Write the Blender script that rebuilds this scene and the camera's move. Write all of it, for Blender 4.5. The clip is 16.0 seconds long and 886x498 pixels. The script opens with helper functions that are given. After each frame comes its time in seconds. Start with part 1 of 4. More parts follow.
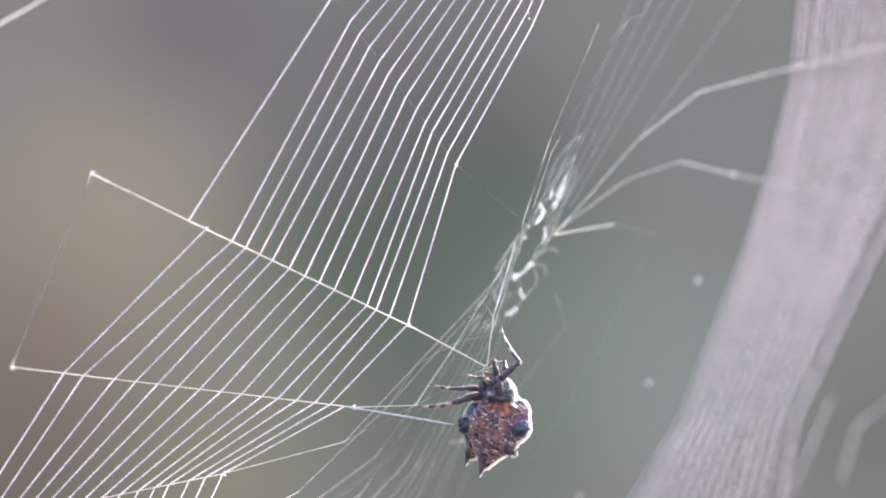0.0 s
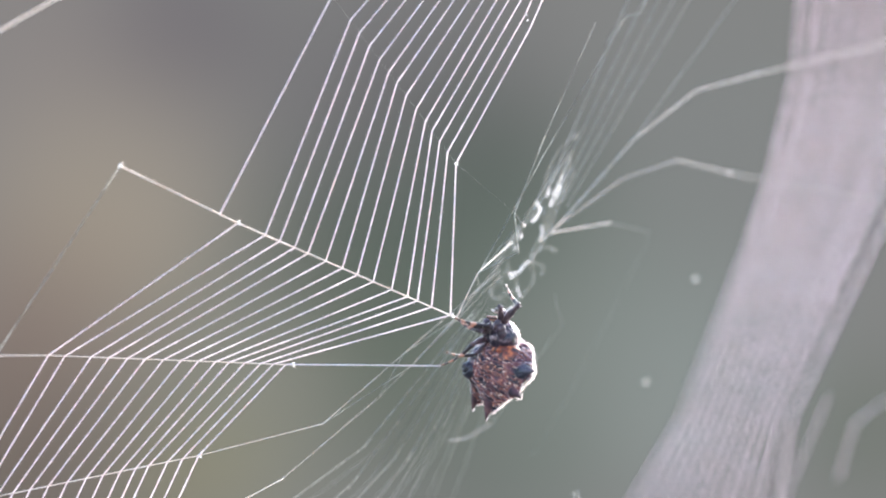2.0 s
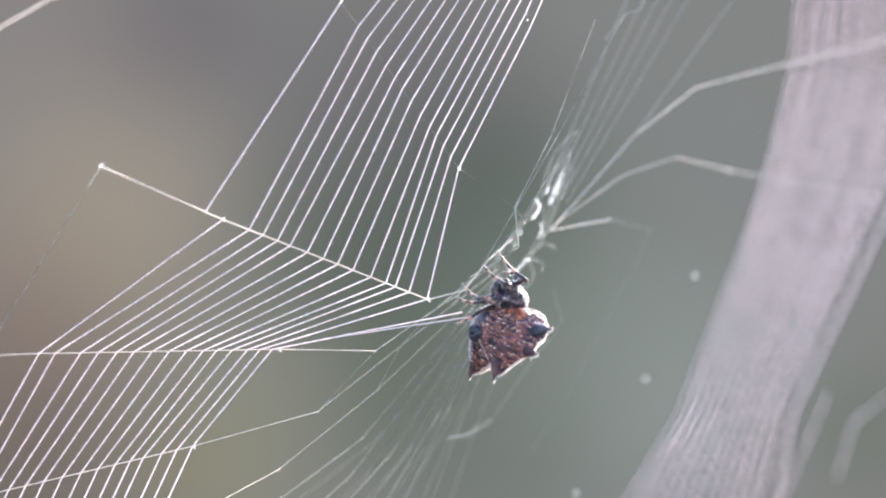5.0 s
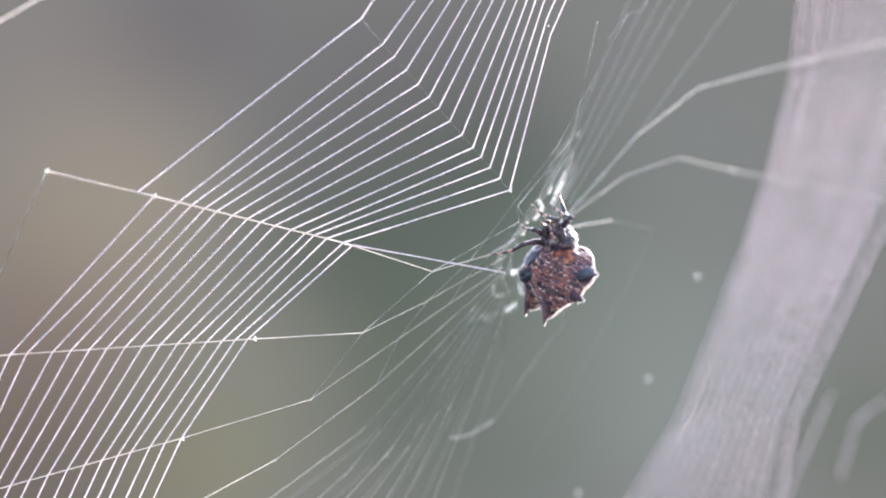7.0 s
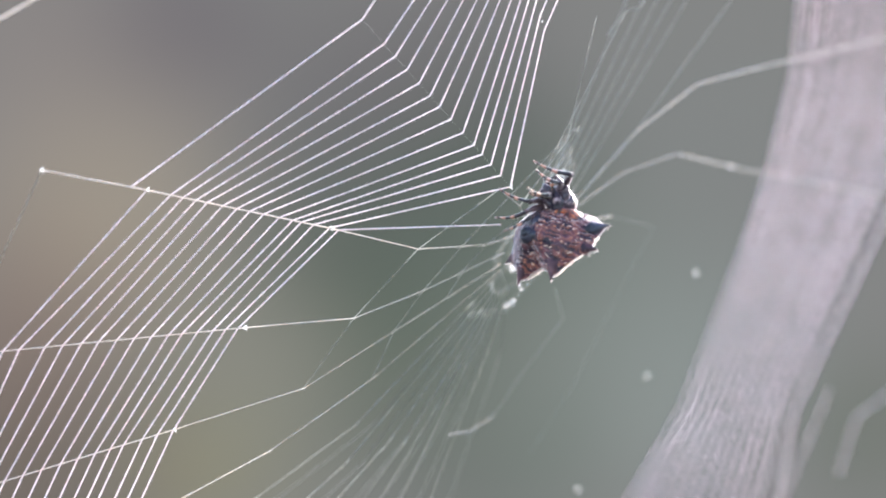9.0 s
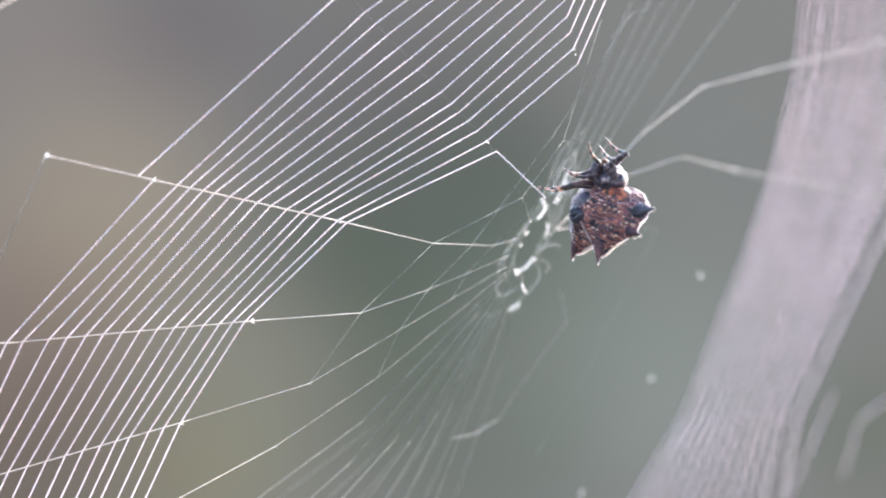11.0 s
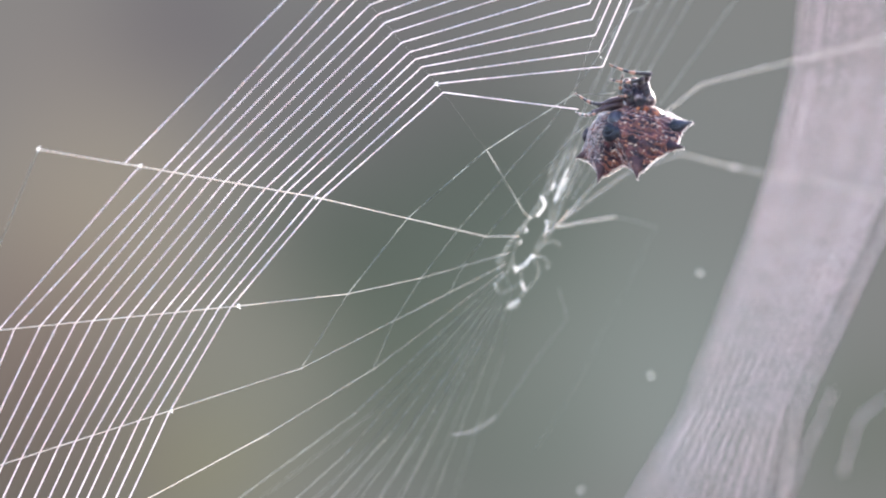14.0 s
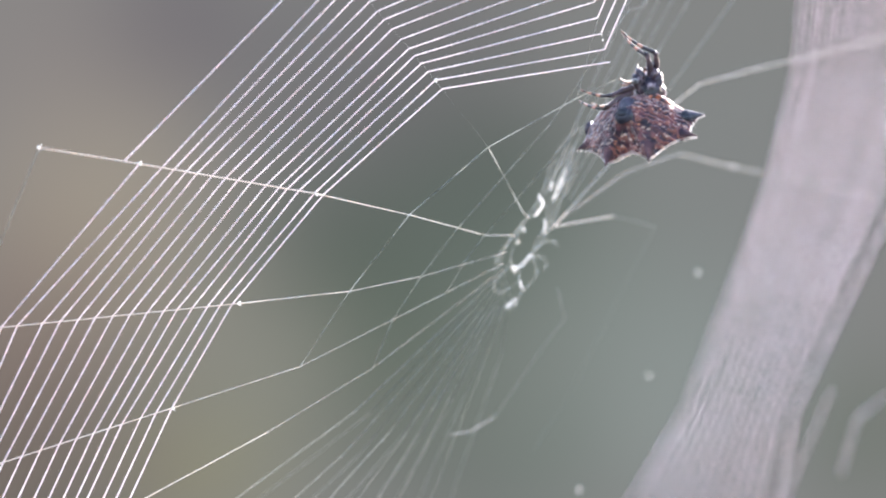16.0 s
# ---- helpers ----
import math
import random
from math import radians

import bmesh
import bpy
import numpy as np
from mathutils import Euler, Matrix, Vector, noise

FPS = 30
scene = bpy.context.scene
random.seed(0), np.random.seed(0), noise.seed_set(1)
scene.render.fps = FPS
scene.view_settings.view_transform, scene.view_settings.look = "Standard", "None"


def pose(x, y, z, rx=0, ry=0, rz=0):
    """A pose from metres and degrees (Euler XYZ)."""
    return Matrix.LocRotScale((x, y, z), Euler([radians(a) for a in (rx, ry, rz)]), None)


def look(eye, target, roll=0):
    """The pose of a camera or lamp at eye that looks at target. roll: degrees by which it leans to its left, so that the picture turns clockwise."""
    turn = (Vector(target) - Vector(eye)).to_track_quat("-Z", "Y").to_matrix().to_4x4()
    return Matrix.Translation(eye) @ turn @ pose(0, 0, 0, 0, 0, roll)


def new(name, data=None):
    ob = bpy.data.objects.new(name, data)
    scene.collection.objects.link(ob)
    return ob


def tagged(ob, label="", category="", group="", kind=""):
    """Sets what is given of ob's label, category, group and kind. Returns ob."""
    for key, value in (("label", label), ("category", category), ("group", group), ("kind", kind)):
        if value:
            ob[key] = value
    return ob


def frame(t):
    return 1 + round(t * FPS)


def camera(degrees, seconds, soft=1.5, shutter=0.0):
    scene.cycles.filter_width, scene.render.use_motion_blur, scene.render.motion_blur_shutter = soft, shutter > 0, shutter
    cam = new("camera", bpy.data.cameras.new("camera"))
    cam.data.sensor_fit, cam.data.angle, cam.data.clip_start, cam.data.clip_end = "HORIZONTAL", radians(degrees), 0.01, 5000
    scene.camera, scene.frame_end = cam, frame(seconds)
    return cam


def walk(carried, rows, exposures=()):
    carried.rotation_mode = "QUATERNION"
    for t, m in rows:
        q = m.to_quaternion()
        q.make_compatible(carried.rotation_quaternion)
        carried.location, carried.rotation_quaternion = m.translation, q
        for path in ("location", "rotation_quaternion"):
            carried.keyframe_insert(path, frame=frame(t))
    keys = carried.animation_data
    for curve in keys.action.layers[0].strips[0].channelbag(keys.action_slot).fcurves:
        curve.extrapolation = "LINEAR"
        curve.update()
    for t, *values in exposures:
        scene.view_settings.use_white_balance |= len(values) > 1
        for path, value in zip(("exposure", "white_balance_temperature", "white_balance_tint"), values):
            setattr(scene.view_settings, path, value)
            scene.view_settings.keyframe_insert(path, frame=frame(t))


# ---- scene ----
# A still lens close to the web; its wide aperture leaves the far half of the web soft.
REACH = 300.0          # millimetres from the lens to the sharp plane
cam = camera(12, 16.0, soft=2.0)
cam.data.dof.use_dof = True
cam.data.dof.focus_distance = REACH / 1000
cam.data.dof.aperture_fstop = 17.0
EYE = (0, -REACH / 1000, 1.2)
walk(cam, [(0.0, look(EYE, (0, 0, 1.2))), (16.0, look(EYE, (0, 0, 1.2)))])

# ---- daylight ----
world = bpy.data.worlds.new("world")
scene.world = world
world.use_nodes = True
wn = world.node_tree.nodes
sky = wn.new("ShaderNodeTexSky")
sky.sky_type, sky.sun_disc = "NISHITA", False
sky.sun_elevation, sky.sun_rotation = radians(22), radians(32)
wn["Background"].inputs["Strength"].default_value = 0.25
world.node_tree.links.new(sky.outputs[0], wn["Background"].inputs[0])
sun = new("sun", bpy.data.lights.new("sun", "SUN"))
sun.data.energy, sun.data.angle, sun.data.color = 5.0, radians(0.5), (1.0, 0.97, 0.94)
sun.matrix_basis = look((0.50, 0.80, 1.2 + 0.38), (0, 0, 1.2))
scene.view_settings.exposure = 1.6

# ---- materials ----


def material(name, build):
    m = bpy.data.materials.new(name)
    m.use_nodes = True
    nodes, links = m.node_tree.nodes, m.node_tree.links
    build(nodes, links, nodes["Principled BSDF"], nodes["Material Output"])
    return m


def noise_ramp(nodes, links, scale, stops, detail=4.0, coord="Object"):
    tc = nodes.new("ShaderNodeTexCoord")
    n = nodes.new("ShaderNodeTexNoise")
    n.inputs["Scale"].default_value, n.inputs["Detail"].default_value = scale, detail
    links.new(tc.outputs[coord], n.inputs["Vector"])
    r = nodes.new("ShaderNodeValToRGB")
    while len(r.color_ramp.elements) < len(stops):
        r.color_ramp.elements.new(0.5)
    for e, (p, c) in zip(r.color_ramp.elements, stops):
        e.position, e.color = p, (*c, 1)
    links.new(n.outputs["Fac"], r.inputs["Fac"])
    return r, n


def add_bump(nodes, links, bsdf, height, strength, distance):
    b = nodes.new("ShaderNodeBump")
    b.inputs["Strength"].default_value, b.inputs["Distance"].default_value = strength, distance
    links.new(height, b.inputs["Height"])
    links.new(b.outputs[0], bsdf.inputs["Normal"])


def silk(tint, body, name, glow=0.25):
    """Silk: most of it scatters the light, a share lets it through; a body under 1 is partly clear."""
    def build(nodes, links, bsdf, out):
        r, n = noise_ramp(nodes, links, 900.0, [(0.3, tuple(c * 0.85 for c in tint)), (0.7, tint)])
        links.new(r.outputs[0], bsdf.inputs["Base Color"])
        bsdf.inputs["Roughness"].default_value = 0.35
        t = nodes.new("ShaderNodeBsdfTranslucent")
        links.new(r.outputs[0], t.inputs["Color"])
        mix = nodes.new("ShaderNodeMixShader")
        mix.inputs[0].default_value = glow
        links.new(bsdf.outputs[0], mix.inputs[1])
        links.new(t.outputs[0], mix.inputs[2])
        clear = nodes.new("ShaderNodeBsdfTransparent")
        whole = nodes.new("ShaderNodeMixShader")
        whole.inputs[0].default_value = body
        links.new(clear.outputs[0], whole.inputs[1])
        links.new(mix.outputs[0], whole.inputs[2])
        links.new(whole.outputs[0], out.inputs["Surface"])
    return material(name, build)


SILK = silk((0.97, 0.85, 0.87), 1.0, "capture_silk", 0.45)
SILK_DRY = silk((0.96, 0.85, 0.79), 0.95, "radial_silk", 0.45)
# same silk in greyer colours: the dimness of faint threads is painted in
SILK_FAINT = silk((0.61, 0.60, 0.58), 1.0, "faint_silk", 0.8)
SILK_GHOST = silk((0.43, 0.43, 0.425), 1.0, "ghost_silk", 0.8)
SILK_FAR = silk((1.0, 0.85, 0.91), 1.0, "far_silk", 0.35)
SILK_VEIL = silk((1.0, 0.83, 0.79), 0.24, "veil_silk")
SILK_SLACK = silk((0.95, 0.88, 0.87), 0.115, "slack_silk")
SILK_TUFT = silk((0.98, 0.94, 0.95), 0.42, "tuft_silk", 0.6)


def shell(nodes, links, bsdf, out):
    """Belly: dark violet brown, with rust stripes across it that carry rows of cream dashes."""
    def math_node(op, a, b=None, c=None):
        n = nodes.new("ShaderNodeMath")
        n.operation = op
        for i, v in enumerate((a, b, c)):
            if v is None:
                continue
            if isinstance(v, (int, float)):
                n.inputs[i].default_value = v
            else:
                links.new(v, n.inputs[i])
        return n.outputs[0]

    def ranged(value, low, high, to_low=0.0, to_high=1.0):
        n = nodes.new("ShaderNodeMapRange")
        n.interpolation_type = "SMOOTHSTEP"
        for name, v in (("From Min", low), ("From Max", high), ("To Min", to_low), ("To Max", to_high)):
            n.inputs[name].default_value = v
        links.new(value, n.inputs["Value"])
        return n.outputs[0]

    def mixed(fac, a, b):
        n = nodes.new("ShaderNodeMix")
        n.data_type = "RGBA"
        links.new(fac, n.inputs[0])
        for i, v in ((6, a), (7, b)):
            if isinstance(v, tuple):
                n.inputs[i].default_value = (*v, 1)
            else:
                links.new(v, n.inputs[i])
        return n.outputs[2]

    ground_, n = noise_ramp(nodes, links, 1500.0, [(0.36, (0.014, 0.008, 0.020)), (0.50, (0.055, 0.020, 0.034)), (0.62, (0.16, 0.048, 0.056)), (0.75, (0.32, 0.11, 0.09))], 6.0)
    tc = nodes.new("ShaderNodeTexCoord")
    coarse = nodes.new("ShaderNodeTexNoise")
    coarse.inputs["Scale"].default_value, coarse.inputs["Detail"].default_value = 650.0, 3.0
    links.new(tc.outputs["Object"], coarse.inputs["Vector"])
    wave = nodes.new("ShaderNodeTexWave")
    wave.bands_direction = "Y"
    wave.inputs["Scale"].default_value, wave.inputs["Distortion"].default_value = 840.0, 8.5
    wave.inputs["Detail"].default_value, wave.inputs["Detail Scale"].default_value = 4.0, 2.0
    links.new(tc.outputs["Object"], wave.inputs["Vector"])
    stripe = ranged(wave.outputs["Fac"], 0.2, 0.95)
    stripe_on = math_node("MULTIPLY", stripe, ranged(coarse.outputs["Fac"], 0.32, 0.66, 0.05, 0.60))
    colour = mixed(stripe_on, ground_.outputs[0], (0.42, 0.130, 0.085))
    stretch = nodes.new("ShaderNodeMapping")
    stretch.inputs["Scale"].default_value = (0.52, 1.0, 0.8)
    warp = nodes.new("ShaderNodeTexNoise")
    warp.inputs["Scale"].default_value, warp.inputs["Detail"].default_value = 2600.0, 1.0
    links.new(tc.outputs["Object"], warp.inputs["Vector"])
    drift = nodes.new("ShaderNodeVectorMath")
    drift.operation = "MULTIPLY_ADD"
    drift.inputs[1].default_value = (0.00045, 0.00045, 0.00045)
    links.new(warp.outputs["Color"], drift.inputs[0])
    links.new(tc.outputs["Object"], drift.inputs[2])
    links.new(drift.outputs[0], stretch.inputs["Vector"])
    cells = nodes.new("ShaderNodeTexVoronoi")
    cells.inputs["Scale"].default_value, cells.inputs["Randomness"].default_value = 4200.0, 1.0
    links.new(stretch.outputs[0], cells.inputs["Vector"])
    dash = math_node("MULTIPLY", ranged(cells.outputs["Distance"], 0.18, 0.40, 1.0, 0.0), ranged(wave.outputs["Fac"], 0.12, 0.45))
    dash = math_node("MULTIPLY", dash, ranged(coarse.outputs["Fac"], 0.24, 0.40))
    tone = mixed(ranged(cells.outputs["Color"], 0.25, 0.65), (0.64, 0.23, 0.12), (1.0, 0.68, 0.55))
    colour = mixed(dash, colour, tone)
    pits = nodes.new("ShaderNodeTexVoronoi")
    pits.inputs["Scale"].default_value = 700.0
    links.new(tc.outputs["Object"], pits.inputs["Vector"])
    pit = ranged(pits.outputs["Distance"], 0.16, 0.32, 0.85, 0.0)
    colour = mixed(pit, colour, (0.020, 0.016, 0.034))
    links.new(colour, bsdf.inputs["Base Color"])
    bsdf.inputs["Roughness"].default_value = 0.42
    bsdf.inputs["Specular IOR Level"].default_value = 0.35
    # short velvety hairs
    bsdf.inputs["Sheen Weight"].default_value, bsdf.inputs["Sheen Roughness"].default_value = 0.5, 0.34
    bsdf.inputs["Sheen Tint"].default_value = (1.0, 0.78, 0.86, 1)
    height = math_node("ADD", dash, math_node("SUBTRACT", stripe, pit))
    add_bump(nodes, links, bsdf, height, 0.8, 0.00012)


def plain(stops, scale, rough, bump=0.4, depth=0.00006, velvet=0.5, gloss=0.5):
    def build(nodes, links, bsdf, out):
        r, n = noise_ramp(nodes, links, scale, stops)
        links.new(r.outputs[0], bsdf.inputs["Base Color"])
        bsdf.inputs["Roughness"].default_value = rough
        bsdf.inputs["Specular IOR Level"].default_value = gloss
        bsdf.inputs["Sheen Weight"].default_value, bsdf.inputs["Sheen Roughness"].default_value = velvet, 0.28
        bsdf.inputs["Sheen Tint"].default_value = (1.0, 0.82, 0.95, 1)
        add_bump(nodes, links, bsdf, n.outputs["Fac"], bump, depth)
    return build


def banded(nodes, links, bsdf, out):
    """Leg: dark brown and pinkish cream rings along its length."""
    tc = nodes.new("ShaderNodeTexCoord")
    axis = nodes.new("ShaderNodeSeparateXYZ")
    links.new(tc.outputs["Generated"], axis.inputs[0])
    rough = nodes.new("ShaderNodeTexNoise")
    rough.inputs["Scale"].default_value = 5000.0
    links.new(tc.outputs["Object"], rough.inputs["Vector"])
    shift = nodes.new("ShaderNodeMath")
    shift.operation, shift.inputs[1].default_value = "MULTIPLY_ADD", 0.12
    links.new(rough.outputs["Fac"], shift.inputs[0])
    links.new(axis.outputs[2], shift.inputs[2])
    r = nodes.new("ShaderNodeValToRGB")
    dusk, rose = (0.026, 0.013, 0.020), (0.56, 0.24, 0.17)
    stops = ((0.0, dusk), (0.40, dusk), (0.44, rose), (0.55, rose), (0.58, dusk), (0.70, dusk), (0.73, rose), (0.83, rose), (0.86, dusk), (0.93, dusk), (0.97, (0.28, 0.12, 0.09)))
    while len(r.color_ramp.elements) < len(stops):
        r.color_ramp.elements.new(0.5)
    for e, (p, c) in zip(r.color_ramp.elements, stops):
        e.position, e.color = p, (*c, 1)
    links.new(shift.outputs[0], r.inputs["Fac"])
    links.new(r.outputs[0], bsdf.inputs["Base Color"])
    bsdf.inputs["Roughness"].default_value = 0.45
    bsdf.inputs["Sheen Weight"].default_value, bsdf.inputs["Sheen Roughness"].default_value = 0.9, 0.28


SHELL = material("abdomen_shell", shell)
DARK = material("dark_chitin", plain([(0.35, (0.015, 0.008, 0.018)), (0.60, (0.065, 0.034, 0.048)), (0.78, (0.26, 0.17, 0.18))], 2200.0, 0.40, 0.8, 0.00010, 0.9))
BOSS = material("blue_black_boss", plain([(0.35, (0.008, 0.007, 0.015)), (0.75, (0.042, 0.033, 0.052))], 1500.0, 0.28, velvet=0.15, gloss=0.4))
BACK = material("cream_back", plain([(0.35, (0.42, 0.30, 0.22)), (0.70, (0.85, 0.74, 0.62))], 1200.0, 0.6, velvet=0.8))
TIP = material("violet_tip", plain([(0.35, (0.023, 0.020, 0.034)), (0.75, (0.105, 0.084, 0.118))], 1400.0, 0.35, velvet=0.3, gloss=0.4))
GREY_SKIN = material("grey_violet_skin", plain([(0.38, (0.024, 0.019, 0.036)), (0.60, (0.075, 0.058, 0.088)), (0.72, (0.22, 0.17, 0.21))], 1700.0, 0.42, velvet=0.3))
RUST = material("rust_collar", plain([(0.38, (0.030, 0.012, 0.014)), (0.52, (0.22, 0.050, 0.028)), (0.64, (0.66, 0.17, 0.055)), (0.76, (0.85, 0.48, 0.30))], 2400.0, 0.42))
HAIR = silk((1.0, 0.90, 0.93), 0.9, "pale_hair", 0.7)
FEMUR = material("dark_leg", plain([(0.36, (0.030, 0.015, 0.024)), (0.56, (0.085, 0.042, 0.050)), (0.76, (0.36, 0.20, 0.19))], 1500.0, 0.42, velvet=0.9))
THORN = material("violet_thorn", plain([(0.35, (0.030, 0.016, 0.026)), (0.58, (0.105, 0.046, 0.056)), (0.76, (0.30, 0.14, 0.13))], 1300.0, 0.65, 0.8, 0.00012, 0.12, 0.25))
BANDS = material("banded_leg", banded)
CARAPACE = material("downy_carapace", plain([(0.40, (0.012, 0.007, 0.017)), (0.53, (0.042, 0.024, 0.040)), (0.62, (0.17, 0.105, 0.125)), (0.74, (0.48, 0.35, 0.37))], 2100.0, 0.36, 1.0, 0.00012, 0.8))


def meadow(nodes, links, bsdf, out):
    r, n = noise_ramp(nodes, links, 3.0, [(0.3, (0.045, 0.052, 0.025)), (0.55, (0.080, 0.082, 0.045)), (0.75, (0.15, 0.12, 0.075))], 8.0)
    links.new(r.outputs[0], bsdf.inputs["Base Color"])
    bsdf.inputs["Roughness"].default_value = 0.9
    add_bump(nodes, links, bsdf, n.outputs["Fac"], 0.8, 0.03)


GRASS = material("meadow_grass", meadow)

# Distance behind the web, a sheet that glows by itself: grey-green with softer pale and brown areas painted in,
# given as (across, up, radius) in metres from the view's axis, the linear colour there and its share.
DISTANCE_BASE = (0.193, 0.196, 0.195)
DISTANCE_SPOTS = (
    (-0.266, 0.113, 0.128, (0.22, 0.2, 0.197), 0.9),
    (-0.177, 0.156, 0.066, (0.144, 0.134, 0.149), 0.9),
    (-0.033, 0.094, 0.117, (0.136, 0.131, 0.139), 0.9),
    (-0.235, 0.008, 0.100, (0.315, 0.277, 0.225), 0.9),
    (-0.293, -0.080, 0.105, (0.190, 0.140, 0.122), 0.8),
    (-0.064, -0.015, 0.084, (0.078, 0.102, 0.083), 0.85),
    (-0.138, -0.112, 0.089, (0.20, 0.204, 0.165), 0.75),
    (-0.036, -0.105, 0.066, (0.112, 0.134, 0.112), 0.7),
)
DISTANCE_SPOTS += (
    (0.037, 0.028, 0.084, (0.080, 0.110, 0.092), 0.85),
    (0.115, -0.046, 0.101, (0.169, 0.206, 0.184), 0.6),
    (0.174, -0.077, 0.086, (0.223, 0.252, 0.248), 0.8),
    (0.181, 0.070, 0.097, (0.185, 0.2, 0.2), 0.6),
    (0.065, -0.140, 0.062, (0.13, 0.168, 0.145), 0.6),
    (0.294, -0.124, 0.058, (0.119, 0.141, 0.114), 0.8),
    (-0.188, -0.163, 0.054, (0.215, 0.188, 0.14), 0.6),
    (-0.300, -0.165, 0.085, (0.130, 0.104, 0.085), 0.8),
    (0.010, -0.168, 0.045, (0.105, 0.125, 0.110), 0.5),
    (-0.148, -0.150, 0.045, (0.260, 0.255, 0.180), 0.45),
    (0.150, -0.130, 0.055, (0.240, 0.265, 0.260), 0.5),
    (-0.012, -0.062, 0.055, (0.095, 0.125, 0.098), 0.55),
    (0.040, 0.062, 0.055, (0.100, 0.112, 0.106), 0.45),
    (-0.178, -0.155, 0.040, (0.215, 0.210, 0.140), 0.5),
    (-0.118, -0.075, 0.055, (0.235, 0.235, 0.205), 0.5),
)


def distance(nodes, links, bsdf, out):
    tc = nodes.new("ShaderNodeTexCoord")
    last = None
    for x, z, r, c, k in DISTANCE_SPOTS:
        d = nodes.new("ShaderNodeVectorMath")
        d.operation = "DISTANCE"
        links.new(tc.outputs["Object"], d.inputs[0])
        d.inputs[1].default_value = (x, 0, z)
        m = nodes.new("ShaderNodeMapRange")
        m.interpolation_type = "SMOOTHSTEP"
        m.inputs["From Min"].default_value, m.inputs["From Max"].default_value = 0.0, r * 1.5
        m.inputs["To Min"].default_value, m.inputs["To Max"].default_value = k, 0.0
        links.new(d.outputs["Value"], m.inputs["Value"])
        mix = nodes.new("ShaderNodeMix")
        mix.data_type = "RGBA"
        links.new(m.outputs[0], mix.inputs[0])
        if last is None:
            mix.inputs[6].default_value = (*DISTANCE_BASE, 1)
        else:
            links.new(last, mix.inputs[6])
        mix.inputs[7].default_value = (*c, 1)
        last = mix.outputs[2]
    # the painted colours are emitted, so sun and sky don't light the distance
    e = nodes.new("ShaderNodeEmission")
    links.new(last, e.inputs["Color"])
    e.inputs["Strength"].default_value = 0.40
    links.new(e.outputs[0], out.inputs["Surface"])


DISTANCE = material("glowing_distance", distance)

# ---- mesh helpers ----


def link_mesh(name, verts, faces, mat, parent=None, label="", smooth=True):
    me = bpy.data.meshes.new(name)
    me.from_pydata([tuple(v) for v in verts], [], faces)
    me.materials.append(mat)
    if smooth:
        me.polygons.foreach_set("use_smooth", [True] * len(me.polygons))
    me.update()
    ob = new(name, me)
    ob.parent = parent
    if label:
        tagged(ob, label)
    return ob


def part(name, bm, mat, parent, label=""):
    me = bpy.data.meshes.new(name)
    bm.to_mesh(me)
    bm.free()
    me.materials.append(mat)
    me.polygons.foreach_set("use_smooth", [True] * len(me.polygons))
    ob = new(name, me)
    ob.parent = parent
    if label:
        tagged(ob, label)
    return ob


def tube(path, radii, sides=6, capped=True):
    """Vertices and faces of a tube along path, a list of Vectors."""
    verts, faces = [], []
    side = Vector((0.31, 0.95, 0.1))
    for i, p in enumerate(path):
        way = (path[min(i + 1, len(path) - 1)] - path[max(i - 1, 0)]).normalized()
        a = way.cross(side)
        if a.length < 0.05:
            a = way.cross(Vector((1, 0, 0)))
        a.normalize()
        b = way.cross(a)
        for k in range(sides):
            w = 2 * math.pi * k / sides
            verts.append(p + (a * math.cos(w) + b * math.sin(w)) * radii[i])
    for i in range(len(path) - 1):
        for k in range(sides):
            n = (k + 1) % sides
            faces.append((i * sides + k, i * sides + n, (i + 1) * sides + n, (i + 1) * sides + k))
    if capped:
        faces.append(tuple(reversed(range(sides))))
        faces.append(tuple(range((len(path) - 1) * sides, len(path) * sides)))
    return verts, faces


# ---- plan of the web ----
# Drawn on a grid of 0.0402 mm, counted from the view's upper left corner, one place every half second.
GRID = 2 * REACH * math.tan(radians(6)) / 1568
TIMES = [i * 0.5 for i in range(33)]
sway = np.array([(-2.0, 13.8), (-3.3, 12.8), (-4.1, 12.8), (-7.4, 11.5), (-7.9, 10.9), (-7.2, 10.4), (-7.9, 9.2), (-10.2, 4.6), (-11.7, 3.3), (-10.8, 4.0), (-8.7, 5.6), (-6.1, 7.5), (-4.0, 9.0), (-3.1, 9.7), (-4.1, 6.1), (-8.7, 4.1), (-7.4, 2.0), (-6.2, 0.3), (-6.1, -0.8), (-5.1, -0.1), (-2.9, 1.5), (-0.2, 3.4), (2.1, 5.0), (3.0, 5.6), (0.2, 2.0), (-2.3, 0.8), (-0.8, 0.2), (0.0, 0.0), (1.0, 0.0), (-1.3, -2.3), (-1.8, -3.8), (-3.3, -5.6), (-2.6, -0.8)], float)
outer1 = np.array([(162.3, 307.8), (182.2, 298.6), (199.1, 295.5), (208.3, 292.5), (212.8, 294.0), (212.8, 292.5), (214.4, 292.5), (214.4, 289.4), (214.4, 289.4), (204.0, 290.8), (178.4, 294.3), (145.8, 298.3), (114.7, 301.8), (93.4, 303.2), (82.7, 303.2), (78.1, 304.7), (76.6, 304.7), (76.6, 300.1), (73.5, 301.7), (74.5, 299.0), (76.7, 292.2), (79.5, 283.6), (81.7, 275.3), (82.7, 269.5), (75.0, 266.4), (70.4, 266.4), (67.4, 268.0), (67.4, 266.4), (67.4, 264.9), (65.8, 264.9), (67.4, 266.4), (67.4, 266.4), (68.9, 261.8)], float)
